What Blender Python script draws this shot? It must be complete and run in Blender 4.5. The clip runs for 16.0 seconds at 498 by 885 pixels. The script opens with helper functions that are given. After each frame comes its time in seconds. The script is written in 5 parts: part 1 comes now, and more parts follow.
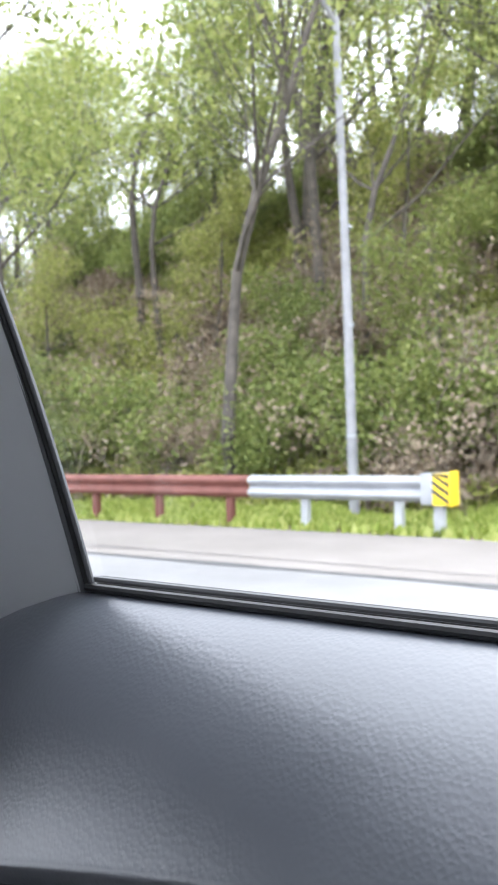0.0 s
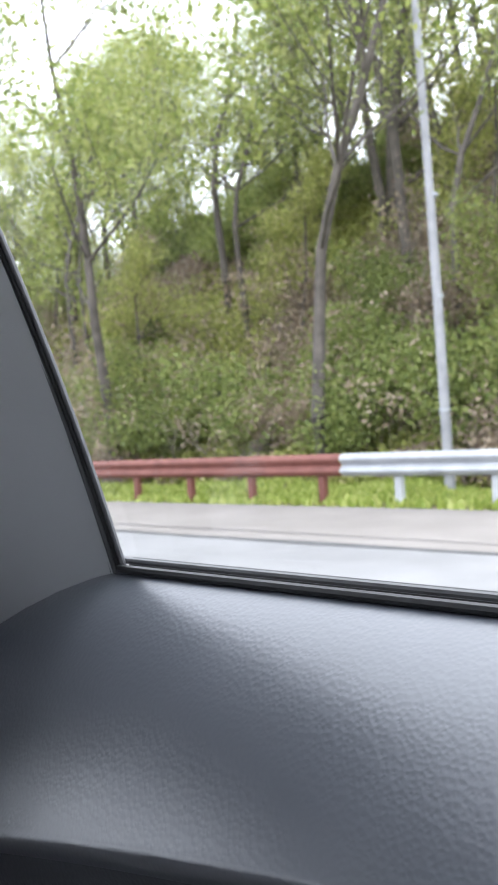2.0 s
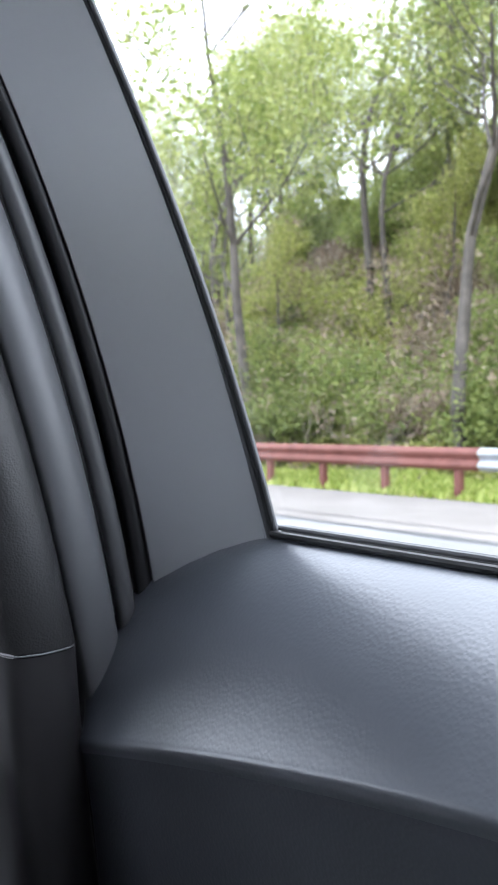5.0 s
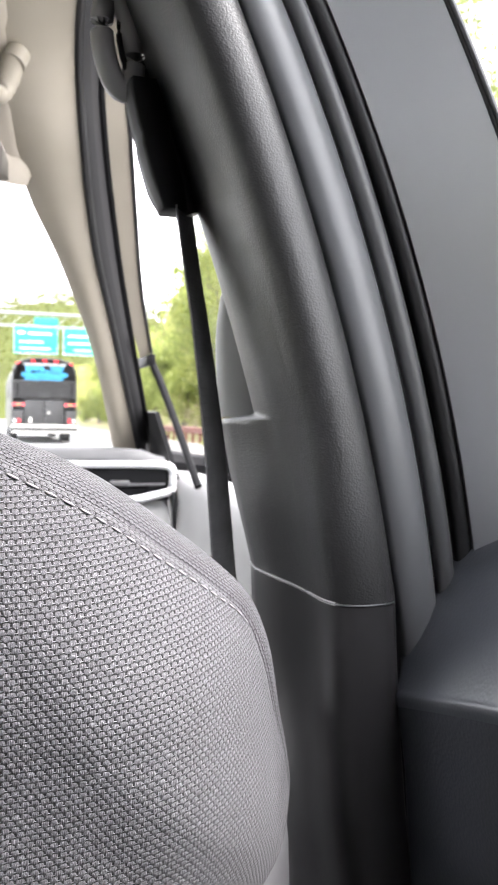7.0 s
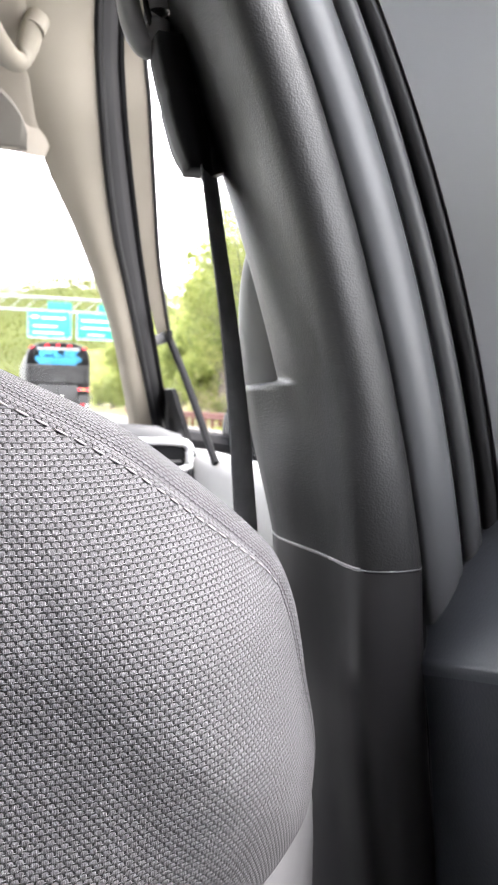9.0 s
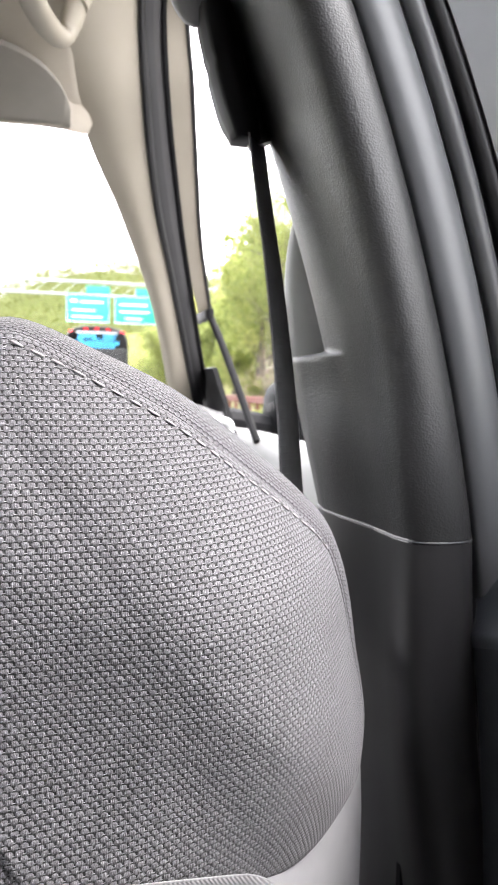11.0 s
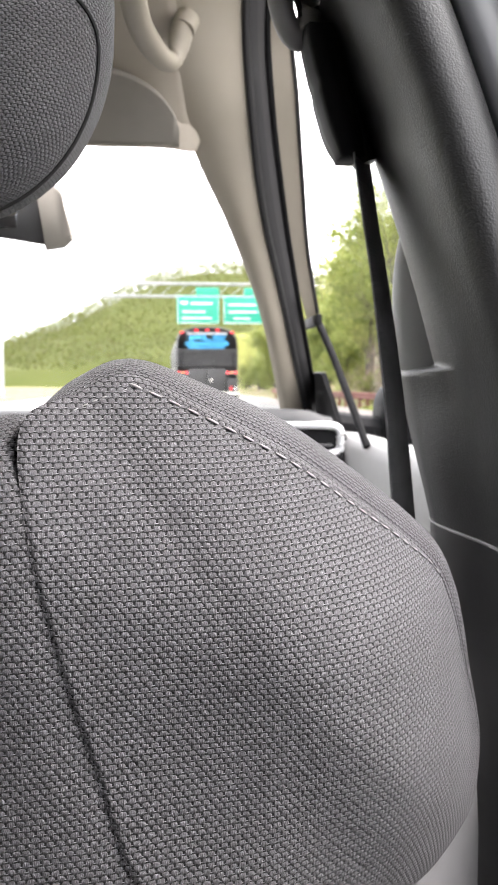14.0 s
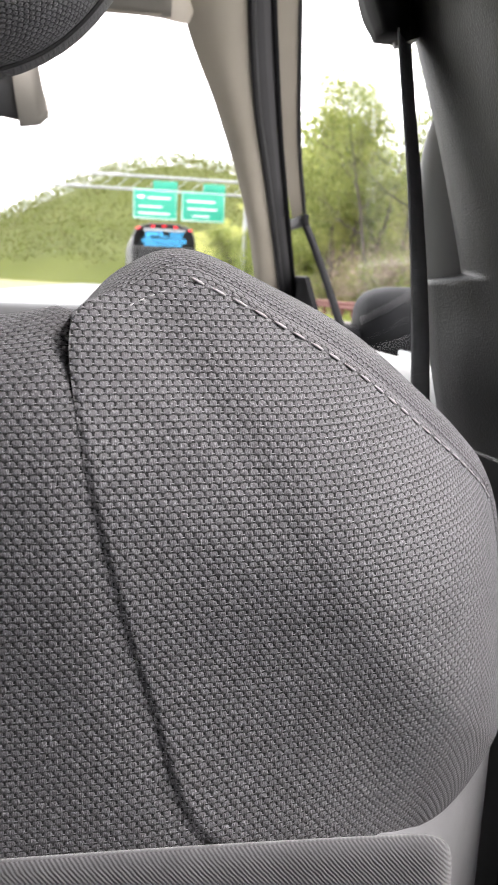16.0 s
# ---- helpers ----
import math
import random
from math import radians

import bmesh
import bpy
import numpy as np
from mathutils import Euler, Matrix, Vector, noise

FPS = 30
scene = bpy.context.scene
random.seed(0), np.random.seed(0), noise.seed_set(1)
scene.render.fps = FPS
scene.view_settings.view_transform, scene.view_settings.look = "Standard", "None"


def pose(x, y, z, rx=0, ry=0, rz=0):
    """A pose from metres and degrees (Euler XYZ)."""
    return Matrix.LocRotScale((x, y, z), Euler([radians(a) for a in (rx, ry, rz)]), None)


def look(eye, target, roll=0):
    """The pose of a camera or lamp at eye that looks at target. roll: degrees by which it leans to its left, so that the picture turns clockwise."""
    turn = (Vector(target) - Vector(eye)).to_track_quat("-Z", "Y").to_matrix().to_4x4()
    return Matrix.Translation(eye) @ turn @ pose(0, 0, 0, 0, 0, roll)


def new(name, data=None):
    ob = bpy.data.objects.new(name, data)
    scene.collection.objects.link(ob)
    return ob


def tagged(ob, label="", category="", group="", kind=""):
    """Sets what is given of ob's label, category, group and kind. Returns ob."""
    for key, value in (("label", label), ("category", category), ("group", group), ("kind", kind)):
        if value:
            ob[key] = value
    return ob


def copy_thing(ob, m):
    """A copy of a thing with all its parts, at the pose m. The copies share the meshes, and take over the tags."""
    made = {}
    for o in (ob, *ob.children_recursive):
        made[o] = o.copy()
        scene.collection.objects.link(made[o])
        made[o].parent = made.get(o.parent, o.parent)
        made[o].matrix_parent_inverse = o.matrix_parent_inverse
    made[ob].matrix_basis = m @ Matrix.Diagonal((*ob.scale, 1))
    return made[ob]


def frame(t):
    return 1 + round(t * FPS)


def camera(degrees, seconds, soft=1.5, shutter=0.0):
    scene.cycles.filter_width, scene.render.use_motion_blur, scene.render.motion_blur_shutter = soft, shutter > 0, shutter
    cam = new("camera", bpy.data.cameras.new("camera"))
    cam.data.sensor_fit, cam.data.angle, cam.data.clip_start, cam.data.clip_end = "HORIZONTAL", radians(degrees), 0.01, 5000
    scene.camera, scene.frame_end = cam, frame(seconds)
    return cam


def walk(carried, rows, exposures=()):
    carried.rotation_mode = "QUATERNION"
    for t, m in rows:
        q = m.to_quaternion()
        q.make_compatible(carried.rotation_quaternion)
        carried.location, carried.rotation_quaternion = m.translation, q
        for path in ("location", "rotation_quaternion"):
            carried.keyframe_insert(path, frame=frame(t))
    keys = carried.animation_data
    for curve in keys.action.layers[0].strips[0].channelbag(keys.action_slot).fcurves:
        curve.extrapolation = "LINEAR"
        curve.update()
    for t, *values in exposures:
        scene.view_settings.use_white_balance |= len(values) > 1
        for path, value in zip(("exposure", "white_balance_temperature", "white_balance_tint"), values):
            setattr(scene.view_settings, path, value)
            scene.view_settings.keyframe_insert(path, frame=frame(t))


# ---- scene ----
LENS = 35.26
PATH = [
    (0, (0.4914, 0.0826, 1.1425), (2.1376, 1.2184, 1.1453), -1.33),
    (0.5, (0.4781, 0.0690, 1.1443), (2.1266, 1.2014, 1.1564), -1.97),
    (1, (0.4753, 0.0614, 1.1470), (2.1162, 1.2049, 1.1476), -2.19),
    (1.5, (0.4816, 0.0650, 1.1480), (2.0989, 1.2415, 1.1357), -2.15),
    (2, (0.5173, 0.0601, 1.1395), (2.0166, 1.3833, 1.1021), -3.60),
    (2.5, (0.5354, 0.0656, 1.1325), (1.9670, 1.4615, 1.0906), -4.39),
    (3, (0.5102, 0.0631, 1.1364), (1.9748, 1.4238, 1.0769), -3.14),
    (5.3, (0.4788, 0.0202, 1.1385), (1.6212, 1.6615, 1.1090), 0.02),
    (5.5, (0.4851, 0.0067, 1.1236), (1.4581, 1.7539, 1.1464), -0.05),
    (6, (0.4563, 0.0144, 1.1354), (1.2081, 1.8677, 1.1242), 0.60),
    (6.5, (0.4531, 0.0227, 1.1246), (1.0986, 1.9155, 1.0938), 0.60),
    (7, (0.4486, 0.0320, 1.1175), (1.0734, 1.9310, 1.0582), 0.89),
    (7.5, (0.4494, 0.0317, 1.1171), (1.0593, 1.9349, 1.0405), 1.05),
    (8, (0.4435, 0.0336, 1.1136), (1.0474, 1.9382, 1.0257), 1.12),
    (10.5, (0.4436, 0.0488, 1.0947), (0.9898, 1.9691, 0.9765), 1.43),
    (11, (0.4376, 0.0440, 1.0952), (0.9423, 1.9742, 0.9553), 1.25),
    (11.5, (0.4402, 0.0494, 1.1008), (0.8773, 1.9957, 0.9556), 0.83),
    (12, (0.4335, 0.0394, 1.1082), (0.7995, 1.9997, 0.9558), 0.10),
    (12.5, (0.4386, 0.0411, 1.1077), (0.7403, 2.0125, 0.9583), -0.09),
    (13, (0.4417, 0.0430, 1.1046), (0.7075, 2.0197, 0.9560), 0.19),
    (13.5, (0.4318, 0.0374, 1.1072), (0.6755, 2.0175, 0.9668), 0.01),
    (14, (0.4360, 0.0358, 1.1093), (0.6652, 2.0170, 0.9598), -0.23),
    (14.5, (0.4353, 0.0400, 1.1069), (0.6681, 2.0182, 0.9273), 0.13),
    (15, (0.4342, 0.0430, 1.1158), (0.6943, 2.0107, 0.8698), 0.58),
    (15.5, (0.4223, 0.0559, 1.1188), (0.7260, 2.0067, 0.7989), 1.65),
    (16, (0.4011, 0.0719, 1.1074), (0.7509, 2.0022, 0.7182), 2.50),
]
cam = camera(LENS, 16.0, 1.1)
cam.data.dof.use_dof = True
cam.data.dof.focus_distance = 0.29
cam.data.dof.aperture_fstop = 38
EXPOSURES = [(0,2.4,6000,14),(0.7,2.5,6000,14),(1.5,2.35,6000,14),(2.0,2.2,6000,14),(2.5,2.1,6000,14),(3.0,2.4,6000,14),(3.2,2.4,6000,14),(5.5,2.58,5700,13),(6.1,2.6,5650,13),(6.5,2.92,6350,15),(7.0,3.1,6450,15),(8.2,3.22,6450,15),(10.5,3.2,6500,15),(12.0,3.0,6550,15),(14.0,2.62,6600,15),(16.0,2.45,6600,15)]
walk(cam, [(t, look(eye, target, roll)) for t, eye, target, roll in PATH], EXPOSURES)

# ---------------------------------------------------------------- sky and sun
SUN_AZ, SUN_EL = radians(100), radians(52)
world = bpy.data.worlds.new("overcast_sky")
scene.world = world
world.use_nodes = True
wn, wl = world.node_tree.nodes, world.node_tree.links
wn.clear()
w_out = wn.new("ShaderNodeOutputWorld")
w_bg = wn.new("ShaderNodeBackground")
w_sky = wn.new("ShaderNodeTexSky")
w_sky.sky_type = "NISHITA"
w_sky.sun_disc = False
w_sky.sun_elevation, w_sky.sun_rotation = SUN_EL, SUN_AZ
w_sky.air_density, w_sky.dust_density, w_sky.ozone_density = 1.0, 4.0, 1.0
w_hs = wn.new("ShaderNodeHueSaturation")
w_hs.inputs["Saturation"].default_value = 0.12
w_cl = wn.new("ShaderNodeMix")
w_cl.data_type = "RGBA"
w_cl.inputs[0].default_value = 0.6
w_cl.inputs[7].default_value = (9.0, 9.15, 9.4, 1)
wl.new(w_sky.outputs[0], w_hs.inputs["Color"])
wl.new(w_hs.outputs[0], w_cl.inputs[6])
wl.new(w_cl.outputs[2], w_bg.inputs["Color"])
w_bg.inputs["Strength"].default_value = 0.15
wl.new(w_bg.outputs[0], w_out.inputs["Surface"])

sun_data = bpy.data.lights.new("sun", "SUN")
sun_data.energy, sun_data.angle, sun_data.color = 1.0, radians(25), (1.0, 0.97, 0.92)
sun = new("sun", sun_data)
sun.matrix_world = look((0, 0, 60), (-math.sin(SUN_AZ) * 60, -math.cos(SUN_AZ) * 60, 60 - 60 * math.tan(SUN_EL)))

# ---------------------------------------------------------------- materials
def mat(name, rough=0.6, metal=0.0, spec=0.5):
    m = bpy.data.materials.new(name)
    m.use_nodes = True
    b = m.node_tree.nodes["Principled BSDF"]
    b.inputs["Roughness"].default_value = rough
    b.inputs["Metallic"].default_value = metal
    b.inputs["Specular IOR Level"].default_value = spec
    return m, m.node_tree.nodes, m.node_tree.links, b


def coords(n, l, scale=(1, 1, 1), world_space=False):
    if world_space:
        src = n.new("ShaderNodeNewGeometry").outputs["Position"]
    else:
        src = n.new("ShaderNodeTexCoord").outputs["Object"]
    mp = n.new("ShaderNodeMapping")
    mp.inputs["Scale"].default_value = scale
    l.new(src, mp.inputs["Vector"])
    return mp.outputs["Vector"]


def noise_tex(n, l, vec, scale, detail=4.0, rough=0.55):
    t = n.new("ShaderNodeTexNoise")
    t.inputs["Scale"].default_value, t.inputs["Detail"].default_value, t.inputs["Roughness"].default_value = scale, detail, rough
    l.new(vec, t.inputs["Vector"])
    return t.outputs["Fac"]


def ramp(n, l, fac, stops):
    r = n.new("ShaderNodeValToRGB")
    while len(r.color_ramp.elements) < len(stops):
        r.color_ramp.elements.new(0.5)
    for e, (p, c) in zip(r.color_ramp.elements, stops):
        e.position, e.color = p, (*c, 1) if len(c) == 3 else c
    l.new(fac, r.inputs["Fac"])
    return r.outputs["Color"]


def bump(n, l, b, height, strength=0.3, dist=0.001, chain=None):
    k = n.new("ShaderNodeBump")
    k.inputs["Strength"].default_value, k.inputs["Distance"].default_value = strength, dist
    l.new(height, k.inputs["Height"])
    if chain is not None:
        l.new(chain, k.inputs["Normal"])
    l.new(k.outputs["Normal"], b.inputs["Normal"])
    return k.outputs["Normal"]


def rough_var(n, l, b, fac, lo, hi):
    r = n.new("ShaderNodeMapRange")
    r.inputs["To Min"].default_value, r.inputs["To Max"].default_value = lo, hi
    l.new(fac, r.inputs["Value"])
    l.new(r.outputs[0], b.inputs["Roughness"])


def grained(name, dark, light, rough, cell=900.0, depth=0.00025, strength=0.5, spec=0.45, wear=6.0):
    """Moulded plastic or vinyl with a pebbled leather grain."""
    m, n, l, b = mat(name, rough, 0, spec)
    v = coords(n, l)
    big = noise_tex(n, l, v, wear, 3)
    l.new(ramp(n, l, big, [(0.3, dark), (0.7, light)]), b.inputs["Base Color"])
    rough_var(n, l, b, noise_tex(n, l, v, wear * 3, 2), rough - 0.05, rough + 0.07)
    vo = n.new("ShaderNodeTexVoronoi")
    vo.feature = "SMOOTH_F1"
    vo.inputs["Scale"].default_value = cell
    vo.inputs["Smoothness"].default_value = 0.5
    warp = n.new("ShaderNodeTexNoise")
    warp.inputs["Scale"].default_value = cell * 0.4
    l.new(v, warp.inputs["Vector"])
    mixv = n.new("ShaderNodeMix")
    mixv.data_type = "VECTOR"
    mixv.inputs[0].default_value = 0.0015
    l.new(v, mixv.inputs[4])
    l.new(warp.outputs["Color"], mixv.inputs[5])
    l.new(mixv.outputs[1], vo.inputs["Vector"])
    bump(n, l, b, vo.outputs["Distance"], strength, depth)
    return m


def plain(name, dark, light, rough, scale=8.0, metal=0.0, spec=0.5, fine=300.0, fine_depth=0.00015):
    m, n, l, b = mat(name, rough, metal, spec)
    v = coords(n, l)
    l.new(ramp(n, l, noise_tex(n, l, v, scale, 5), [(0.3, dark), (0.72, light)]), b.inputs["Base Color"])
    rough_var(n, l, b, noise_tex(n, l, v, scale * 2.3, 3), max(rough - 0.08, 0.03), rough + 0.1)
    bump(n, l, b, noise_tex(n, l, v, fine, 3), 0.25, fine_depth)
    return m


def math_node(n, l, op, a, b=None, c=None):
    k = n.new("ShaderNodeMath")
    k.operation = op
    for i, v in enumerate((a, b, c)):
        if v is None:
            continue
        if isinstance(v, (int, float)):
            k.inputs[i].default_value = v
        else:
            l.new(v, k.inputs[i])
    return k.outputs[0]


def woven(name, dark, light, wide=0.0031, high=0.0039, depth=0.0008):
    """Coarse woven upholstery: rows of wide yarn floats with small knots between; pit shade and yarn glints are put
    into the colour.
    """
    m, n, l, b = mat(name, 0.72, 0, 0.35)
    b.inputs["Sheen Weight"].default_value = 0.12
    b.inputs["Sheen Roughness"].default_value = 0.4
    at = n.new("ShaderNodeAttribute")
    at.attribute_name = "weave"
    tc = at.outputs["Vector"]
    sep = n.new("ShaderNodeSeparateXYZ")
    l.new(tc, sep.inputs[0])
    z = math_node(n, l, "MULTIPLY_ADD", noise_tex(n, l, tc, 9, 1), 0.004, sep.outputs["Z"])
    z = math_node(n, l, "MULTIPLY_ADD", noise_tex(n, l, tc, 430, 2), 0.0009, z)
    x = math_node(n, l, "MULTIPLY_ADD", noise_tex(n, l, tc, 410, 2), 0.0012, sep.outputs["X"])

    def knots(su, sv, ru, rv):
        """Rounded raised blocks on a grid, as 0 to 1."""
        out = None
        for v, size, shift, r in ((x, wide, su, ru), (z, high, sv, rv)):
            u = math_node(n, l, "FRACT", math_node(n, l, "MULTIPLY_ADD", v, 1 / size, 400 + shift))
            u = math_node(n, l, "MULTIPLY_ADD", u, 1 / r, -0.5 / r)
            q = math_node(n, l, "MULTIPLY", u, u)
            q = math_node(n, l, "POWER", q, 1.8 if v is x else 1.15)
            out = q if out is None else math_node(n, l, "ADD", out, q)
        return math_node(n, l, "MAXIMUM", math_node(n, l, "SUBTRACT", 1.0, out), 0.0)

    knot = math_node(n, l, "MAXIMUM", knots(0.0, 0.0, 0.445, 0.265), knots(0.5, 0.5, 0.445, 0.265))
    knot = math_node(n, l, "POWER", knot, 0.5)
    bar = math_node(n, l, "MAXIMUM", knots(0.5, 0.09, 0.22, 0.05), knots(0.0, 0.59, 0.22, 0.05))
    knot = math_node(n, l, "MAXIMUM", knot, math_node(n, l, "MULTIPLY", bar, 0.75))
    strand = math_node(n, l, "SINE", math_node(n, l, "MULTIPLY", x, 2 * math.pi / (wide / 5.0)))
    fuzz = noise_tex(n, l, coords(n, l, (2300, 2300, 1500)), 1.0, 3)
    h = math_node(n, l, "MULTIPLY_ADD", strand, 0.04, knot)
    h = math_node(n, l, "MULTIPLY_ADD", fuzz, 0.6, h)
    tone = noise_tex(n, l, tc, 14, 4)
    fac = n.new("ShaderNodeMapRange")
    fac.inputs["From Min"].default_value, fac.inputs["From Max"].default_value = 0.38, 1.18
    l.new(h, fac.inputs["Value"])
    # shade between the yarns painted in: colour falls to a tenth in the pits
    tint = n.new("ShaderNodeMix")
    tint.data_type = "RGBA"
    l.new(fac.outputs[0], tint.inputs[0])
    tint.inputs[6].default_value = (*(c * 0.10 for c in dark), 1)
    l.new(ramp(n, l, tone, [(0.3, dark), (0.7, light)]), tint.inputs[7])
    spot = noise_tex(n, l, coords(n, l, (2000, 2000, 800)), 1.0, 1)
    fl = n.new("ShaderNodeMapRange")
    fl.inputs["From Min"].default_value, fl.inputs["From Max"].default_value = 0.54, 0.70
    l.new(spot, fl.inputs["Value"])
    # painted highlights: paler colour on yarn tops and on short bars
    glint = n.new("ShaderNodeMix")
    glint.data_type = "RGBA"
    l.new(math_node(n, l, "MULTIPLY", math_node(n, l, "MAXIMUM", math_node(n, l, "MULTIPLY", fl.outputs[0], knot), bar), 0.55), glint.inputs[0])
    l.new(tint.outputs[2], glint.inputs[6])
    glint.inputs[7].default_value = (*(min(0.6, c * 2.9) for c in light), 1)
    l.new(glint.outputs[2], b.inputs["Base Color"])
    bump(n, l, b, h, 0.75, depth)
    return m


def twill(name, dark, light):
    """Fine diagonal twill cloth."""
    m, n, l, b = mat(name, 0.85, 0, 0.3)
    b.inputs["Sheen Weight"].default_value = 0.3
    v = coords(n, l)
    l.new(ramp(n, l, noise_tex(n, l, v, 18, 4), [(0.3, dark), (0.7, light)]), b.inputs["Base Color"])
    sep = n.new("ShaderNodeSeparateXYZ")
    l.new(v, sep.inputs[0])
    d = math_node(n, l, "ADD", math_node(n, l, "MULTIPLY", sep.outputs["X"], 1.0), math_node(n, l, "MULTIPLY", sep.outputs["Z"], 0.9))
    d = math_node(n, l, "MULTIPLY_ADD", noise_tex(n, l, v, 400, 2), 0.0006, d)
    s = math_node(n, l, "SINE", math_node(n, l, "MULTIPLY", d, 2 * math.pi / 0.0014))
    h = math_node(n, l, "MULTIPLY_ADD", noise_tex(n, l, v, 1500, 3), 0.9, s)
    bump(n, l, b, h, 0.4, 0.0004)
    return m


def leafy(name, tones, rough=0.55, thin=0.42):
    """Leaves: colour by leaf, thin and slightly translucent."""
    m, n, l, b = mat(name, rough, 0, 0.35)
    g = n.new("ShaderNodeNewGeometry")
    oi = n.new("ShaderNodeObjectInfo")
    hs = n.new("ShaderNodeHueSaturation")
    vr = n.new("ShaderNodeMapRange")
    vr.inputs["To Min"].default_value, vr.inputs["To Max"].default_value = 0.75, 1.35
    l.new(oi.outputs["Random"], vr.inputs["Value"])
    l.new(vr.outputs[0], hs.inputs["Value"])
    l.new(ramp(n, l, g.outputs["Random Per Island"], tones), hs.inputs["Color"])
    l.new(hs.outputs[0], b.inputs["Base Color"])
    b.inputs["Subsurface Weight"].default_value = 0.0
    tr = n.new("ShaderNodeBsdfTranslucent")
    l.new(ramp(n, l, g.outputs["Random Per Island"], [(p, tuple(min(1, c * 1.25) for c in col)) for p, col in tones]), tr.inputs["Color"])
    mx = n.new("ShaderNodeMixShader")
    mx.inputs[0].default_value = thin
    l.new(b.outputs[0], mx.inputs[1])
    l.new(tr.outputs[0], mx.inputs[2])
    l.new(mx.outputs[0], n["Material Output"].inputs["Surface"])
    return m


DOOR_GRAIN = grained("door_vinyl", (0.058, 0.064, 0.075), (0.075, 0.082, 0.095), 0.33, 480, 0.0005, 0.17, 1.0)
DOOR_LOWER = grained("door_lower", (0.044, 0.048, 0.057), (0.058, 0.063, 0.074), 0.46, 480, 0.0005, 0.30, 0.6)
PILLAR_GRAIN = grained("pillar_plastic", (0.021, 0.0208, 0.0213), (0.029, 0.0288, 0.0293), 0.44, 800, 0.0004, 0.5, 0.5)
SMOOTH_TRIM = plain("smooth_trim", (0.300, 0.309, 0.322), (0.345, 0.355, 0.368), 0.30, 3.7, spec=0.9, fine=1500, fine_depth=0.0001)
BAND_TRIM = plain("band_trim", (0.095, 0.097, 0.101), (0.118, 0.120, 0.125), 0.38, 5, fine=1500, fine_depth=0.0001)
LOWER_TRIM = plain("lower_trim", (0.020, 0.019, 0.020), (0.028, 0.027, 0.028), 0.38, 6, fine=1200, fine_depth=0.0001)
RUBBER = plain("rubber_seal", (0.060, 0.061, 0.064), (0.080, 0.081, 0.084), 0.42, 12, fine=900)
BLACK_RUBBER = plain("black_rubber", (0.010, 0.010, 0.011), (0.018, 0.018, 0.019), 0.5, 12)
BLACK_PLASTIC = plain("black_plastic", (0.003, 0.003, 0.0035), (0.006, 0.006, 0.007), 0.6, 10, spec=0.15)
HEADLINER = plain("headliner_cloth", (0.335, 0.300, 0.250), (0.395, 0.355, 0.300), 0.9, 9, fine=900, fine_depth=0.0004)
BEIGE_TRIM = plain("beige_trim", (0.288, 0.258, 0.208), (0.335, 0.300, 0.247), 0.6, 6)
GREY_TRIM = plain("grey_trim", (0.218, 0.214, 0.210), (0.267, 0.262, 0.258), 0.5, 6)
VISOR_CLOTH = plain("visor_cloth", (0.208, 0.192, 0.168), (0.256, 0.236, 0.208), 0.85, 9, fine=900)
DASH_GREY = plain("dash_plastic", (0.052, 0.052, 0.054), (0.072, 0.072, 0.074), 0.6, 6)
VENT_WHITE = plain("vent_white", (0.60, 0.60, 0.61), (0.68, 0.68, 0.69), 0.35, 6)
SATIN_METAL = plain("satin_chrome", (0.62, 0.63, 0.65), (0.72, 0.73, 0.75), 0.28, 6, metal=0.9)
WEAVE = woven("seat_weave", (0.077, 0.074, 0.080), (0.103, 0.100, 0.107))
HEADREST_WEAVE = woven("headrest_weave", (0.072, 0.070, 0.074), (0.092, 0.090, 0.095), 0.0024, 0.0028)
SIDE_CLOTH = plain("side_cloth", (0.168, 0.165, 0.173), (0.209, 0.206, 0.213), 0.8, 20, fine=1500, fine_depth=0.0005)
POCKET_CLOTH = twill("pocket_twill", (0.058, 0.057, 0.060), (0.076, 0.075, 0.079))
THREAD = plain("thread", (0.27, 0.26, 0.26), (0.40, 0.39, 0.39), 0.7, 200)
DARK_SEAM = plain("dark_seam", (0.012, 0.012, 0.012), (0.022, 0.021, 0.021), 0.9, 200)
WEBBING = plain("belt_webbing", (0.13, 0.131, 0.133), (0.18, 0.181, 0.183), 0.7, 60)

ASPHALT = plain("pale_concrete", (0.15, 0.148, 0.147), (0.20, 0.198, 0.197), 0.85, 0.9, fine=60, fine_depth=0.003)
SHOULDER = plain("shoulder_asphalt", (0.165, 0.148, 0.134), (0.21, 0.191, 0.175), 0.9, 0.7, fine=60, fine_depth=0.003)
LINE_PAINT = plain("line_paint", (0.62, 0.62, 0.60), (0.78, 0.78, 0.76), 0.7, 3)
CRACK = plain("tar_joint", (0.05, 0.05, 0.05), (0.10, 0.10, 0.10), 0.7, 5)
RUST_RED = plain("rust_red_steel", (0.110, 0.035, 0.026), (0.176, 0.064, 0.048), 0.7, 4)
GALV = plain("galvanised_steel", (0.26, 0.27, 0.285), (0.36, 0.37, 0.385), 0.5, 3, metal=0.3)
POST_WOOD = plain("post_steel", (0.28, 0.29, 0.30), (0.40, 0.41, 0.42), 0.6, 5)
SIGN_YELLOW = plain("sign_yellow", (0.75, 0.52, 0.01), (0.82, 0.58, 0.02), 0.5, 4)
SIGN_BLACK = plain("sign_black", (0.015, 0.015, 0.015), (0.03, 0.03, 0.03), 0.5, 4)
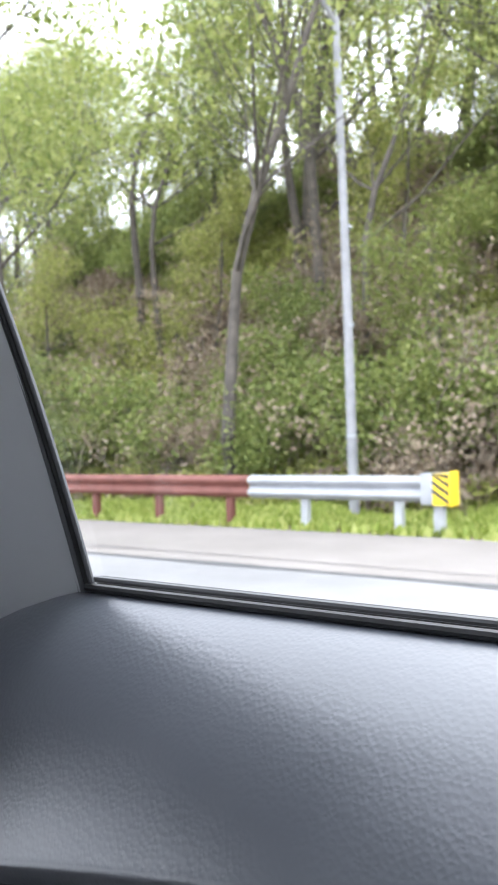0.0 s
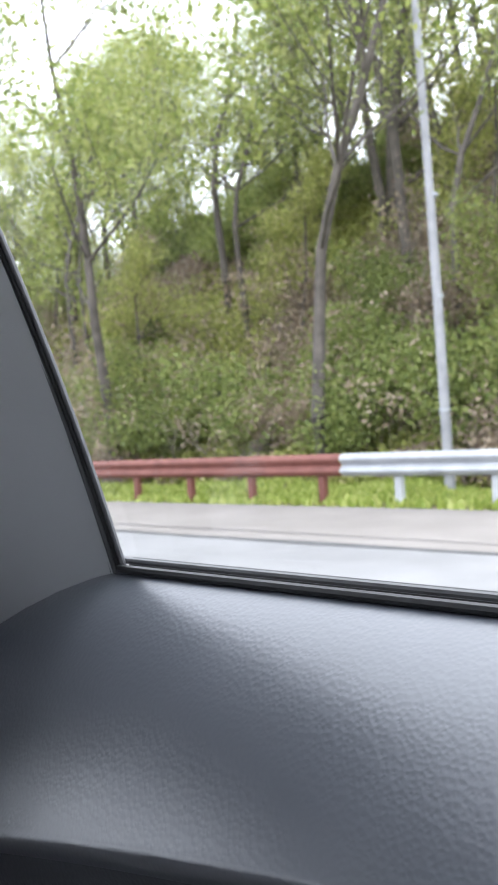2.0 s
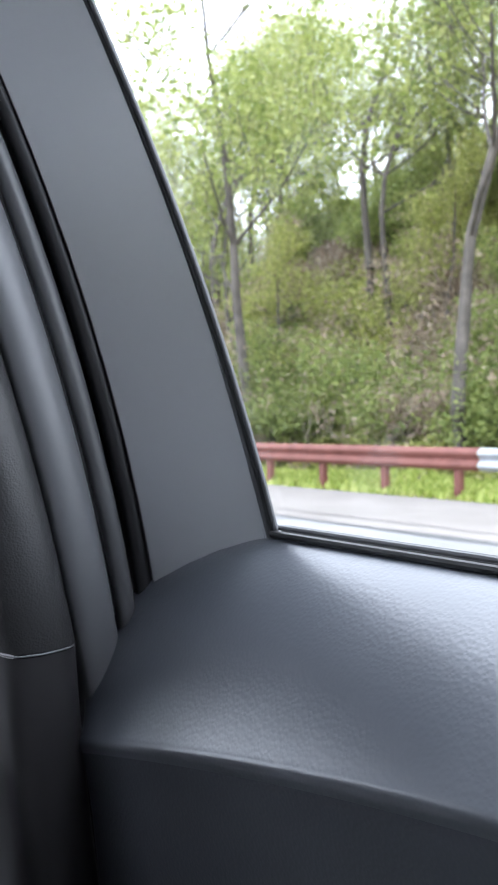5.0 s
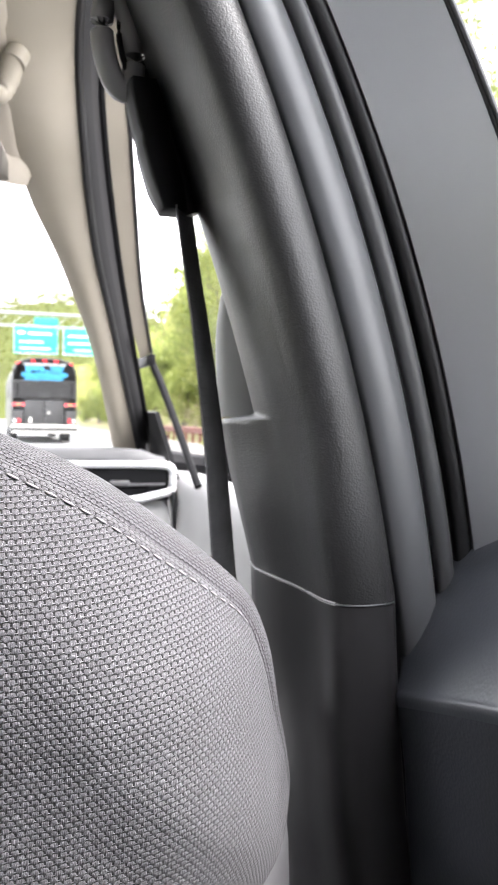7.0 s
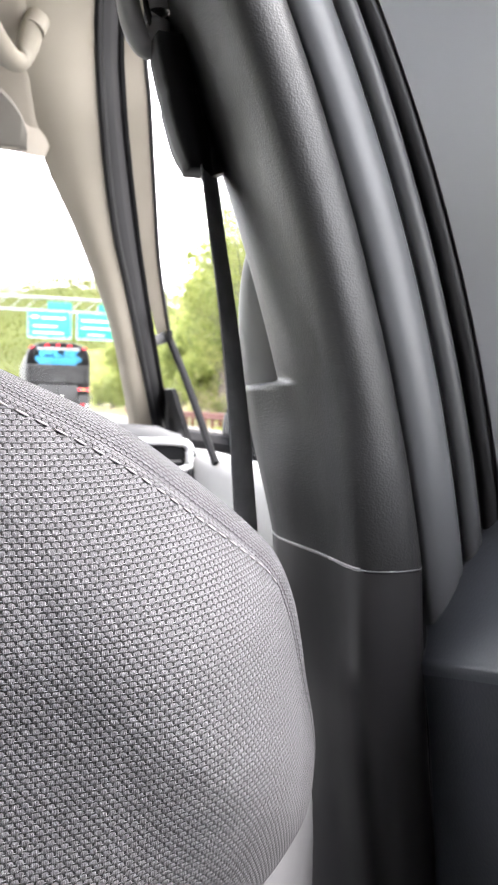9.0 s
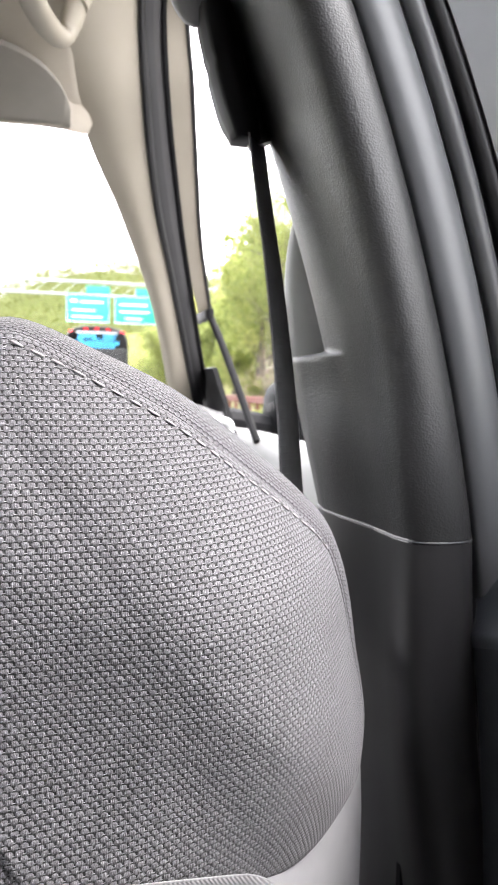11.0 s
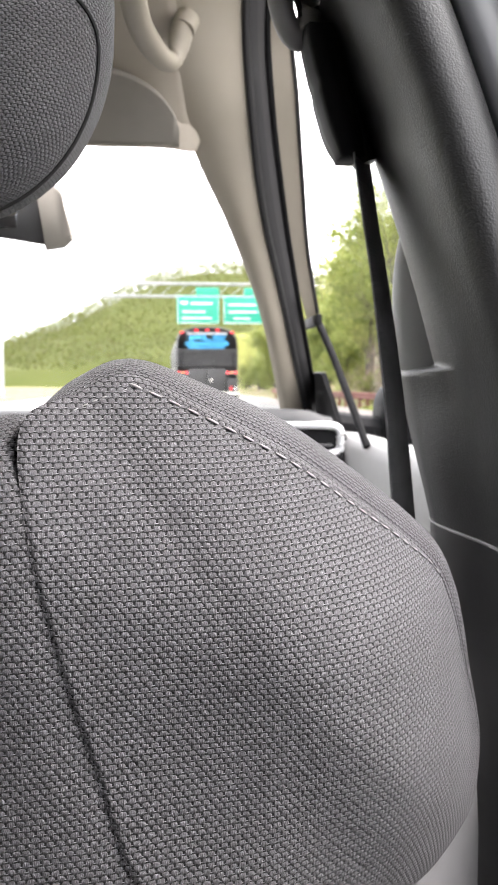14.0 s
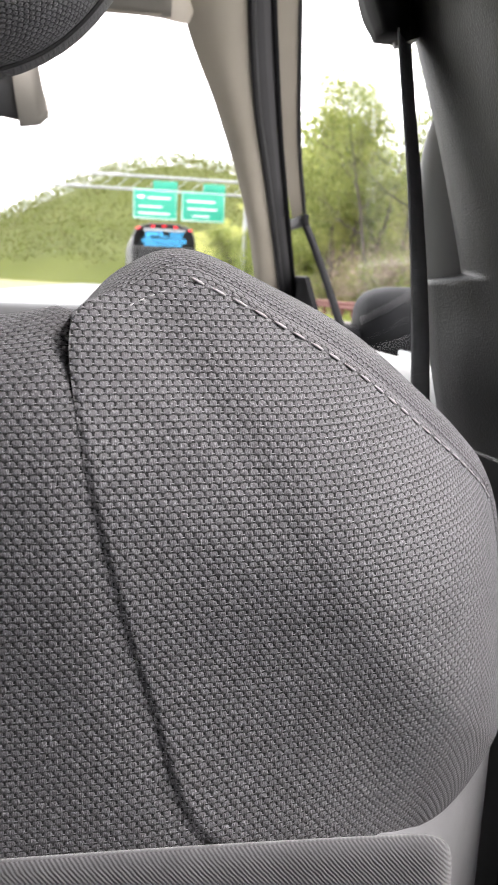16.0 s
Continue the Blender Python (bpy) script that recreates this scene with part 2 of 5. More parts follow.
SIGN_GREEN = plain("sign_green", (0.003, 0.22, 0.145), (0.006, 0.26, 0.175), 0.45, 1)
SIGN_WHITE = plain("sign_white", (0.75, 0.76, 0.76), (0.82, 0.83, 0.83), 0.5, 2)
BUS_BLACK = plain("bus_paint", (0.018, 0.018, 0.019), (0.032, 0.031, 0.031), 0.42, 3)
BUS_DARK = plain("bus_grille", (0.005, 0.005, 0.006), (0.010, 0.010, 0.011), 0.5, 4)
BUS_BLUE = plain("letter_blue", (0.014, 0.252, 0.504), (0.028, 0.315, 0.574), 0.45, 4)
BUMPER_WHITE = plain("bumper_white", (0.60, 0.58, 0.53), (0.72, 0.70, 0.65), 0.55, 3)
LAMP_RED = plain("lamp_red", (0.55, 0.02, 0.03), (0.68, 0.04, 0.05), 0.25, 8)
LAMP_LIT, _, _, _lb = mat("lamp_lit", 0.25)
_lb.inputs["Base Color"].default_value = (0.6, 0.02, 0.03, 1)
_lb.inputs["Emission Color"].default_value = (1.0, 0.03, 0.05, 1)
_lb.inputs["Emission Strength"].default_value = 0.35
LAMP_AMBER = plain("lamp_amber", (0.65, 0.22, 0.05), (0.75, 0.30, 0.08), 0.25, 8)
LAMP_CLEAR = plain("lamp_clear", (0.55, 0.55, 0.56), (0.68, 0.68, 0.70), 0.2, 8)
TYRE = plain("tyre", (0.02, 0.02, 0.02), (0.035, 0.035, 0.035), 0.8, 10)
BARK = plain("bark", (0.050, 0.043, 0.036), (0.13, 0.112, 0.095), 0.9, 3.5, fine=25, fine_depth=0.01)
DEAD_STEM = plain("dead_stems", (0.13, 0.105, 0.082), (0.24, 0.20, 0.16), 0.9, 3.5, fine=25, fine_depth=0.01)
POLE_GREY = plain("pole_wood", (0.20, 0.20, 0.21), (0.31, 0.31, 0.32), 0.8, 2.5)
LEAF_SPRING = leafy("spring_leaves", [(0.0, (0.12, 0.155, 0.04)), (0.5, (0.20, 0.235, 0.06)), (1.0, (0.30, 0.315, 0.11))])
LEAF_DEEP = leafy("deep_leaves", [(0.0, (0.11, 0.145, 0.04)), (0.5, (0.19, 0.23, 0.065)), (1.0, (0.30, 0.33, 0.11))])
LEAF_IVY = leafy("ivy_leaves", [(0.0, (0.17, 0.19, 0.05)), (0.5, (0.31, 0.33, 0.09)), (0.85, (0.44, 0.45, 0.15)), (1.0, (0.43, 0.37, 0.22))])
LEAF_DRY = leafy("dry_stems", [(0.0, (0.197, 0.148, 0.102)), (0.6, (0.303, 0.238, 0.176)), (1.0, (0.394, 0.320, 0.246))])
GRASS = leafy("grass_blades", [(0.0, (0.18, 0.24, 0.04)), (0.6, (0.29, 0.34, 0.08)), (1.0, (0.40, 0.42, 0.14))])
LEAF_FAR = leafy("far_leaves", [(0.0, (0.070, 0.084, 0.020)), (0.5, (0.079, 0.092, 0.023)), (0.8, (0.088, 0.097, 0.027)), (1.0, (0.098, 0.092, 0.036))], 0.6, 0.5)


def soil_material():
    m, n, l, b = mat("bank_soil", 0.95, 0, 0.2)
    v = coords(n, l, (1, 1, 1), True)
    a = noise_tex(n, l, v, 0.35, 5)
    c = noise_tex(n, l, v, 3.0, 6)
    mixc = n.new("ShaderNodeMix")
    mixc.data_type = "RGBA"
    l.new(c, mixc.inputs[0])
    l.new(ramp(n, l, a, [(0.35, (0.08, 0.10, 0.026)), (0.5, (0.13, 0.125, 0.05)), (0.65, (0.21, 0.165, 0.11))]), mixc.inputs[6])
    l.new(ramp(n, l, a, [(0.35, (0.13, 0.155, 0.036)), (0.6, (0.25, 0.20, 0.135))]), mixc.inputs[7])
    l.new(mixc.outputs[2], b.inputs["Base Color"])
    bump(n, l, b, c, 0.8, 0.12)
    return m


SOIL = soil_material()
HILL_GREEN = plain("hill_undergrowth", (0.062, 0.074, 0.019), (0.084, 0.093, 0.028), 0.95, 0.03, spec=0.1, fine=0.3, fine_depth=0.2)


def glass_material(name, tint, rough=0.0):
    m, n, l, b = mat(name, rough)
    tr = n.new("ShaderNodeBsdfTransparent")
    tr.inputs["Color"].default_value = (*tint, 1)
    gl = n.new("ShaderNodeBsdfGlossy")
    gl.inputs["Roughness"].default_value = 0.02
    fr = n.new("ShaderNodeFresnel")
    fr.inputs["IOR"].default_value = 1.45
    mx = n.new("ShaderNodeMixShader")
    sc = n.new("ShaderNodeMath")
    sc.operation = "MULTIPLY"
    sc.inputs[1].default_value = 0.05
    l.new(fr.outputs[0], sc.inputs[0])
    l.new(sc.outputs[0], mx.inputs[0])
    l.new(tr.outputs[0], mx.inputs[1])
    l.new(gl.outputs[0], mx.inputs[2])
    l.new(mx.outputs[0], n["Material Output"].inputs["Surface"])
    return m


GLASS = glass_material("window_glass", (0.95, 0.97, 0.96))
TINTED_GLASS = glass_material("tinted_glass", (0.85, 0.87, 0.86))
MIRROR_GLASS, _, _, _mb = mat("mirror_glass", 0.03, 1.0)
_mb.inputs["Base Color"].default_value = (0.8, 0.82, 0.83, 1)


# ---------------------------------------------------------------- building tools
def mesh_from(bm, name):
    me = bpy.data.meshes.new(name)
    bm.normal_update()
    bm.to_mesh(me)
    bm.free()
    return me


def smooth(me, angle=None):
    me.polygons.foreach_set("use_smooth", [True] * len(me.polygons))
    if angle is not None:
        me.set_sharp_from_angle(angle=radians(angle))
    return me


def part(name, bm, material, parent=None, label="", sharp=40):
    """One mesh object; under parent when one is given."""
    me = smooth(mesh_from(bm, name), sharp)
    me.materials.append(material)
    ob = new(name, me)
    if parent is not None:
        ob.parent = parent
        ob.matrix_parent_inverse = parent.matrix_world.inverted()
    if label:
        ob["label"] = label
    return ob


def thing(name, place, label, category, group="", kind=""):
    ob = new(name)
    ob.empty_display_size = 0.05
    ob.matrix_world = Matrix.Translation(place)
    bpy.context.view_layer.update()
    return tagged(ob, label, category, group, kind)


def box(bm, lo, hi, bevel=0.0, seg=2, m=None):
    c = [(a + b) / 2 for a, b in zip(lo, hi)]
    s = [abs(b - a) for a, b in zip(lo, hi)]
    r = bmesh.ops.create_cube(bm, size=1.0)
    vs = r["verts"]
    bmesh.ops.scale(bm, vec=s, verts=vs)
    bmesh.ops.translate(bm, vec=c, verts=vs)
    if bevel:
        es = list({e for v in vs for e in v.link_edges})
        vs = list(bmesh.ops.bevel(bm, geom=es, offset=bevel, segments=seg, profile=0.6, affect="EDGES")["verts"]) or vs
    if m is not None:
        bmesh.ops.transform(bm, matrix=m, verts=[v for v in vs if v.is_valid])
    return bm


def solid(lo, hi, bevel=0.0, seg=2, m=None):
    return box(bmesh.new(), lo, hi, bevel, seg, m)


def grid(rows, closed=False, bm=None):
    """A sheet through rows of points."""
    bm = bm or bmesh.new()
    vs = [[bm.verts.new(p) for p in r] for r in rows]
    for a, b in zip(vs, vs[1:]):
        k = len(a)
        for i in range(k if closed else k - 1):
            j = (i + 1) % k
            bm.faces.new((a[i], a[j], b[j], b[i]))
    return bm


def caps(bm):
    bmesh.ops.holes_fill(bm, edges=[e for e in bm.edges if e.is_boundary], sides=0)
    return bm


def thick(bm, t):
    """Gives a sheet thickness behind its face."""
    bmesh.ops.recalc_face_normals(bm, faces=bm.faces[:])
    bmesh.ops.solidify(bm, geom=bm.faces[:], thickness=t)
    return bm


def spline(pts, n):
    """n + 1 points along a smooth curve through pts."""
    p = [Vector(q) for q in pts]
    p = [2 * p[0] - p[1], *p, 2 * p[-1] - p[-2]]
    out = []
    k = len(p) - 3
    for i in range(n + 1):
        u = min(i * k / n, k - 1e-9)
        j, f = int(u), u - int(u)
        a, b, c, d = p[j:j + 4]
        out.append(0.5 * ((2 * b) + (c - a) * f + (2 * a - 5 * b + 4 * c - d) * f * f + (3 * b - a - 3 * c + d) * f ** 3))
    return out


def sweep(path, radius, sides=8, bm=None, flat=1.0, ref=Vector((0, 0, 1))):
    """A round or flattened bar along a path; radius may be a function of 0..1."""
    bm = bm or bmesh.new()
    rows = []
    n = len(path)
    for i, p in enumerate(path):
        d = (path[min(i + 1, n - 1)] - path[max(i - 1, 0)]).normalized()
        s = d.cross(ref)
        s = s.normalized() if s.length > 1e-4 else d.orthogonal().normalized()
        u = s.cross(d)
        r = radius(i / max(n - 1, 1)) if callable(radius) else radius
        rows.append([p + r * (math.cos(a) * s + flat * math.sin(a) * u) for a in [2 * math.pi * k / sides for k in range(sides)]])
    grid(rows, True, bm)
    if sides > 2:
        first = [v for v in bm.verts][-n * sides:]
        bm.faces.new(first[:sides][::-1])
        bm.faces.new(first[-sides:])
    return bm


def raw(name, verts, faces, material, parent=None, smooth_it=False):
    me = bpy.data.meshes.new(name)
    me.from_pydata(verts, [], faces)
    if smooth_it:
        smooth(me)
    me.materials.append(material)
    ob = new(name, me)
    if parent is not None:
        ob.parent = parent
        ob.matrix_parent_inverse = parent.matrix_world.inverted()
    return ob


def leaf_cloud(rng, centres, count, spread, size, squash=0.8):
    """Vertices and faces of many small folded leaves round centres."""
    k = len(centres)
    cen = np.array(centres)[rng.integers(0, k, count)]
    d = rng.normal(size=(count, 3))
    d /= np.linalg.norm(d, axis=1)[:, None] + 1e-9
    r = spread * rng.uniform(0.15, 1.0, (count, 1)) ** 0.6
    pos = cen + d * r * np.array([1, 1, squash])
    return leaves_at(rng, pos, size)


def leaves_at(rng, pos, size, upright=0.0):
    count = len(pos)
    a = rng.normal(size=(count, 3))
    a[:, 2] += upright * 3
    a /= np.linalg.norm(a, axis=1)[:, None] + 1e-9
    b = np.cross(a, rng.normal(size=(count, 3)))
    b /= np.linalg.norm(b, axis=1)[:, None] + 1e-9
    s = size * rng.uniform(0.6, 1.4, (count, 1))
    n = np.cross(a, b)
    v = np.stack([pos - a * s, pos + b * s * 0.55 + n * s * 0.15, pos + a * s, pos - b * s * 0.55 + n * s * 0.15], 1).reshape(-1, 3)
    f = (np.arange(count)[:, None] * 4 + np.arange(4)[None, :])
    return v, f


# ---------------------------------------------------------------- car interior: shell
def lean(x0, z0, z):
    """How the side of the cabin tapers in towards the roof."""
    d = z - z0
    return x0 - 0.22 * d - 0.25 * d * abs(d)


def line_w(z):
    d = z - 1.073
    return Vector((lean(0.768, 1.073, z), 0.368 + 0.10 * d + 0.22 * d * d, z))


def line_t1(z):
    d = z - 1.03
    return Vector((lean(0.736, 1.03, z), 0.458 - 0.12 * d + 0.47 * d * d, z))


def line_t2(z):
    d = z - 1.009
    return Vector((lean(0.686, 1.009, z), 0.458 - 0.10 * d + 0.32 * d * d, z))


def steps(a, b, n):
    return [a + (b - a) * i / n for i in range(n + 1)]


def ease(a, b, x):
    u = max(0.0, min(1.0, (x - a) / (b - a)))
    return u * u * (3 - 2 * u)


# rear door: padded top, panel, window frame, seals, glass
door = thing("door_1", (0.74, 0.0, 0.4), "dark grey vinyl rear car door with a closed window", "car door", kind="structure")


def ledge_z(y):
    return 1.033 - 0.145 * ease(-0.25, 0.52, y) ** 1.0 if y < -0.3 else 1.022 - 0.30 * max(0.0, y - 0.12) ** 1.33


rows = []
CROSS = [0, 0.02, 0.06, 0.15, 0.25, 0.35, 0.45, 0.55, 0.65, 0.75, 0.84, 0.91, 0.96, 0.99, 1.0]


def front_y(v):
    return 0.371 + 0.115 * math.sin(min(1.0, v / 0.72) * math.pi / 2) ** 0.9 - 0.03 * ease(0.72, 1.0, v)


for u in [1 - (1 - k / 44) ** 1.0 for k in range(45)]:
    row = []
    for v in CROSS:
        yb = -0.75
        y = yb + (front_y(v) - yb) * u
        zl = ledge_z(y)
        flat = 1 - ease(0.30, 0.47, y)
        drop = (1 - flat) * (0.80 * v + 0.20 * v * v - 0.04 * math.sin(v * math.pi)) + flat * (0.36 * v + 0.64 * v ** 2)
        z = 1.071 + (zl - 1.071) * drop
        x = 0.766 - 0.079 * v
        row.append((x, y, z))
    edge = row[-1]
    for dx, dz in ((-0.0012, -0.0014), (-0.0016, -0.0034), (-0.0012, -0.0062), (0.0, -0.0095)):
        row.append((edge[0] + dx, edge[1], edge[2] + dz))
    rows.append(row)
# rounded nose at the front
nose = []
for k, (dy, sh) in enumerate(((0.004, 0.0012), (0.006, 0.004), (0.0065, 0.010))):
    nose.append([(p[0] + sh * 0.8, p[1] + dy, p[2] - sh * 0.6) for p in rows[-1]])
rows += nose + [[(p[0] + 0.06, p[1] + 0.002, p[2] - 0.03) for p in rows[-1]]]
part("padded_top", grid(rows), DOOR_GRAIN, door, "leather-grained dark vinyl top of the door", 60)
rows2 = []
for r in rows[:-1]:
    e = Vector(r[-1])
    rows2.append([e + Vector(q) for q in ((0, 0, 0), (0.003, 0, -0.012), (0.007, 0, -0.04), (0.012, 0, -0.10), (0.015, -0.002, -0.2), (0.014, -0.004, -0.3), (0.0, -0.006, -0.33), (0.0, -0.006, -0.55))])
part("lower_panel", grid(rows2), DOOR_LOWER, door, "grained dark lower door panel", 60)
front_edge = rows2[-1]
part("gap_cover", solid((0.665, 0.496, 0.38), (0.86, 0.502, 1.0)), BLACK_PLASTIC, door)
part("front_edge", grid([front_edge, [p + Vector((0.012, 0.004, 0)) for p in front_edge], [p + Vector((0.1, 0.004, 0)) for p in front_edge]]), BLACK_RUBBER, door)
# window frame panel
zs_ = steps(0.96, 1.56, 40)
rows = []
for z in zs_:
    a, b = line_w(z), line_t1(z)
    rows.append([a.lerp(b, u) + Vector((0.004 * math.sin(u * math.pi), -0.003 * math.sin(u * math.pi), 0)) for u in [0.1 + 0.855 * k / 8 for k in range(9)]])
edge = [[r[-1], r[-1] + Vector((0.001, 0.004, 0)), r[-1] + Vector((0.010, 0.03, 0))] for r in rows]
part("frame_edge", grid(edge), LOWER_TRIM, door)
part("lip_seal", sweep([line_w(z).lerp(line_t1(z), 1.0) + Vector((0.002, 0.006, 0)) for z in zs_], 0.0068, 12), BLACK_RUBBER, door, "soft black rubber lip along the frame")
part("window_frame_trim", grid(rows), SMOOTH_TRIM, door, "smooth dark grey window frame trim")
# run channel along the glass
for off, r, m_ in ((0.0016, 0.0016, RUBBER), (0.0044, 0.0016, BLACK_RUBBER), (0.0072, 0.0018, RUBBER), (0.0098, 0.0013, BLACK_RUBBER)):
    path = [line_w(z) + Vector((-abs(off) * 0.25, off, 0)) for z in steps(1.066, 1.56, 30)]
    part("glass_run_seal", sweep(path, r, 8), m_, door)
# belt seal
for dz, dx, r, m_ in ((0.0005, 0.0, 0.0022, BLACK_RUBBER), (0.0040, 0.004, 0.0017, RUBBER), (0.0012, 0.010, 0.0035, BLACK_RUBBER)):
    path = [Vector((0.766 + dx, y, 1.0725 + dz)) for y in steps(-0.75, 0.372, 20)]
    part("belt_seal", sweep(path, r, 8), m_, door)


def side_pane(y0, y1, zs, xoff, bottom=1.06):
    rows = []
    for z in zs:
        x = lean(0.772, 1.073, z) + xoff
        rows.append([(x, y, z) for y in (y0, (y0 + y1) / 2, y1)])
    return grid(rows)


p_ = part("pane", side_pane(-0.75, 0.44, steps(1.05, 1.5, 10), 0.004), GLASS, door)
p_.visible_shadow = False

# B-pillar: seals, band and trim
pillar = thing("door_pillar", (0.70, 0.5, 0.4), "grained dark grey pillar trim between the doors", "pillar trim")
zs_ = steps(0.90, 1.50, 44)
rows = []
for z in zs_:
    a, b = line_t2(z), line_t1(z)
    rows.append([a.lerp(b, u) + Vector((0.006, 0.026, 0)) for u in (-0.3, 0.25, 0.75, 1.3)])
part("gap_backing", grid(rows), BLACK_RUBBER, pillar)
rows = []
for z in zs_:
    a, b = line_t2(z), line_t1(z)
    rows.append([a.lerp(b, u) + Vector((0, d, 0)) for u, d in ((0.03, 0.02), (0.035, 0.004), (0.06, 0.0), (0.2, -0.003), (0.35, -0.003), (0.5, 0.0), (0.545, 0.003), (0.55, 0.02))])
part("inner_band", grid(rows), BAND_TRIM, pillar, "smooth grey door surround band", 70)
path = [line_t2(z).lerp(line_t1(z), 0.71) + Vector((0, 0.004, 0)) for z in zs_]
part("door_seal", sweep(path, 0.0062, 10), RUBBER, pillar, "round rubber door seal")


SEAM_Z = 1.008


def pillar_row(z, outset=0.0):
    """Across the pillar from its rear edge round to the front."""
    t = line_t2(z)
    low = 1 - ease(1.117, 1.122, z)
    out = []
    for dx, dy in ((0.004, 0.016), (0.001, 0.004), (-0.003, -0.002), (-0.010, -0.0052), (-0.020, -0.0064), (-0.0275, -0.0052), (-0.0330, -0.0008), (-0.0362, 0.008), (-0.0376, 0.020), (-0.0378, 0.036), (-0.037, 0.060), (-0.0355, 0.085), (-0.033, 0.105), (-0.028, 0.122), (-0.020, 0.135), (-0.008, 0.145), (0.03, 0.150)):
        wide = ease(1.11, 1.03, z)
        grow = low * ease(0.082 - 0.04 * wide, 0.118 + 0.02 * wide, dy) * (0.020 - 0.05 * max(0.0, 1.08 - z)) + low * 0.006 * ease(-0.02, -0.035, dx) * ease(1.12, 1.04, z)
        reach = 1 + 0.2 * low * ease(0.06, 0.12, dy)
        out.append(t + Vector((dx - grow - outset * (1 if dx < 0 else 0), dy * reach, 0)))
    return out


zz = steps(SEAM_Z, 1.10, 12) + [1.113, 1.1165, 1.118, 1.1195, 1.121, 1.1225, 1.125] + steps(1.13, 1.52, 34)
part("upper_trim", grid([pillar_row(z) for z in zz]), PILLAR_GRAIN, pillar, "leather-grained grey upper pillar trim", 60)
rows = []
for z in steps(0.45, SEAM_Z - 0.0022, 26):
    base = pillar_row(max(z, SEAM_Z))
    d = max(0.0, SEAM_Z - z)
    rows.append([p + Vector((0.045 * d + 0.25 * d * d * (1 if d < 0.25 else 0) + (0.0156 if d >= 0.25 else 0), 0, z - p.z)) for p in base])
part("lower_trim", grid(rows), LOWER_TRIM, pillar, "smooth dark lower pillar trim", 60)
seam_path = [p + Vector((-0.0005, -0.0005, -0.0008)) for p in pillar_row(SEAM_Z)[1:15]]
part("trim_seam", sweep(spline(seam_path, 30), 0.0005, 6), BAND_TRIM, pillar)
rows = []
for z in steps(1.119, 1.28, 16):
    u = (z - 1.119) / 0.161
    lft = 0.617 - 0.10 * (z - 1.136) - 0.16 * (z - 1.136) ** 2 + 0.05 * u ** 3
    rows.append([(lft + 0.06, 0.66, z), (lft + 0.012, 0.645, z), (lft + 0.002, 0.632, z), (lft, 0.622, z), (lft + 0.004, 0.612, z), (lft + 0.02 + 0.02 * u, 0.60, z), (lft + 0.06, 0.59, z)])
part("front_flange", grid(rows), GREY_TRIM, pillar, "pale grey forward edge of the pillar", 60)

# seat belt with its guide
belt = thing("seat_belt", (0.60, 0.55, 0.7), "black seat belt hanging from a height adjuster", "seat belt")
path = spline([(0.5715, 0.556, 1.268), (0.578, 0.552, 1.218), (0.585, 0.55, 1.172), (0.595, 0.55, 1.097), (0.603, 0.552, 1.02), (0.613, 0.555, 0.93), (0.625, 0.56, 0.80), (0.63, 0.56, 0.5)], 60)
rows = []
for i, p in enumerate(path):
    w = 0.0056 + 0.0028 * ease(1.25, 1.0, p.z)
    side = Vector((w + 0.0030, 0.013, 0))
    rows.append([p - side, p - side * 0.9 + Vector((-0.0006, 0, 0)), p + Vector((-0.0005, 0, 0)), p + side * 0.9 + Vector((-0.0006, 0, 0)), p + side])
part("webbing", thick(grid(rows), 0.0013), WEBBING, belt, "black ribbed webbing")
rib = bmesh.new()
for i in range(70):
    u = i / 70 * 0.62
    p = path[int(u * 60)].lerp(path[int(u * 60) + 1], u * 60 - int(u * 60))
    w = 0.0054 + 0.0028 * ease(1.25, 1.0, p.z)
    sweep([p + Vector((-w * 0.95 - 0.0034, -0.0122, 0)), p + Vector((-0.0009, 0, 0)), p + Vector((w * 0.95 + 0.0020, 0.0122, 0))], 0.0004, 4, rib)
part("webbing_rib", rib, WEBBING, belt)
bm = bmesh.new()
cover_path = spline([(0.541, 0.556, 1.336), (0.5455, 0.556, 1.318), (0.551, 0.556, 1.295), (0.558, 0.556, 1.272), (0.564, 0.556, 1.256)], 14)
rows = []
for i, p in enumerate(cover_path):
    u = i / 14
    w = 0.0108 - 0.0022 * ease(0.7, 1.0, u) - 0.0016 * ease(0.12, 0.0, u) - 0.0012 * (0.36 < u < 0.46)
    dxy = [(-1, 0.0), (-0.97, -0.7), (-0.82, -1), (0.8, -1), (0.97, -0.8), (1, 0), (0.9, 0.9), (-0.8, 0.9)]
    rows.append([p + Vector((w * a, (0.018 - 0.005 * ease(0.8, 1.0, u)) * b, 0)) for a, b in dxy])
grid(rows, True, bm)
caps(bm)
# added dark filler: covers and shades the brightly lit pillar sliver by the cover
part("shade_filler", sweep([p + Vector((0.0125, 0.006, 0)) for p in cover_path], 0.0085, 10), LOWER_TRIM, belt, "added dark filler that hides and shades the lit pillar beside the cover")
part("guide_cover", bm, BLACK_PLASTIC, belt, "glossy black belt guide cover", 85)
ring = [Vector((0.527 + 0.010 * math.cos(a) - 0.004 * math.sin(a), 0.562, 1.365 + 0.030 * math.sin(a))) for a in steps(0, 2 * math.pi, 28)]
part("adjuster_housing", sweep(ring, 0.0078, 10), GREY_TRIM, belt, "grey oval belt height adjuster housing")
part("adjuster_slot", sweep(spline([(0.529, 0.560, 1.392), (0.528, 0.560, 1.365), (0.536, 0.558, 1.338)], 10), 0.0022, 6), BLACK_RUBBER, belt)

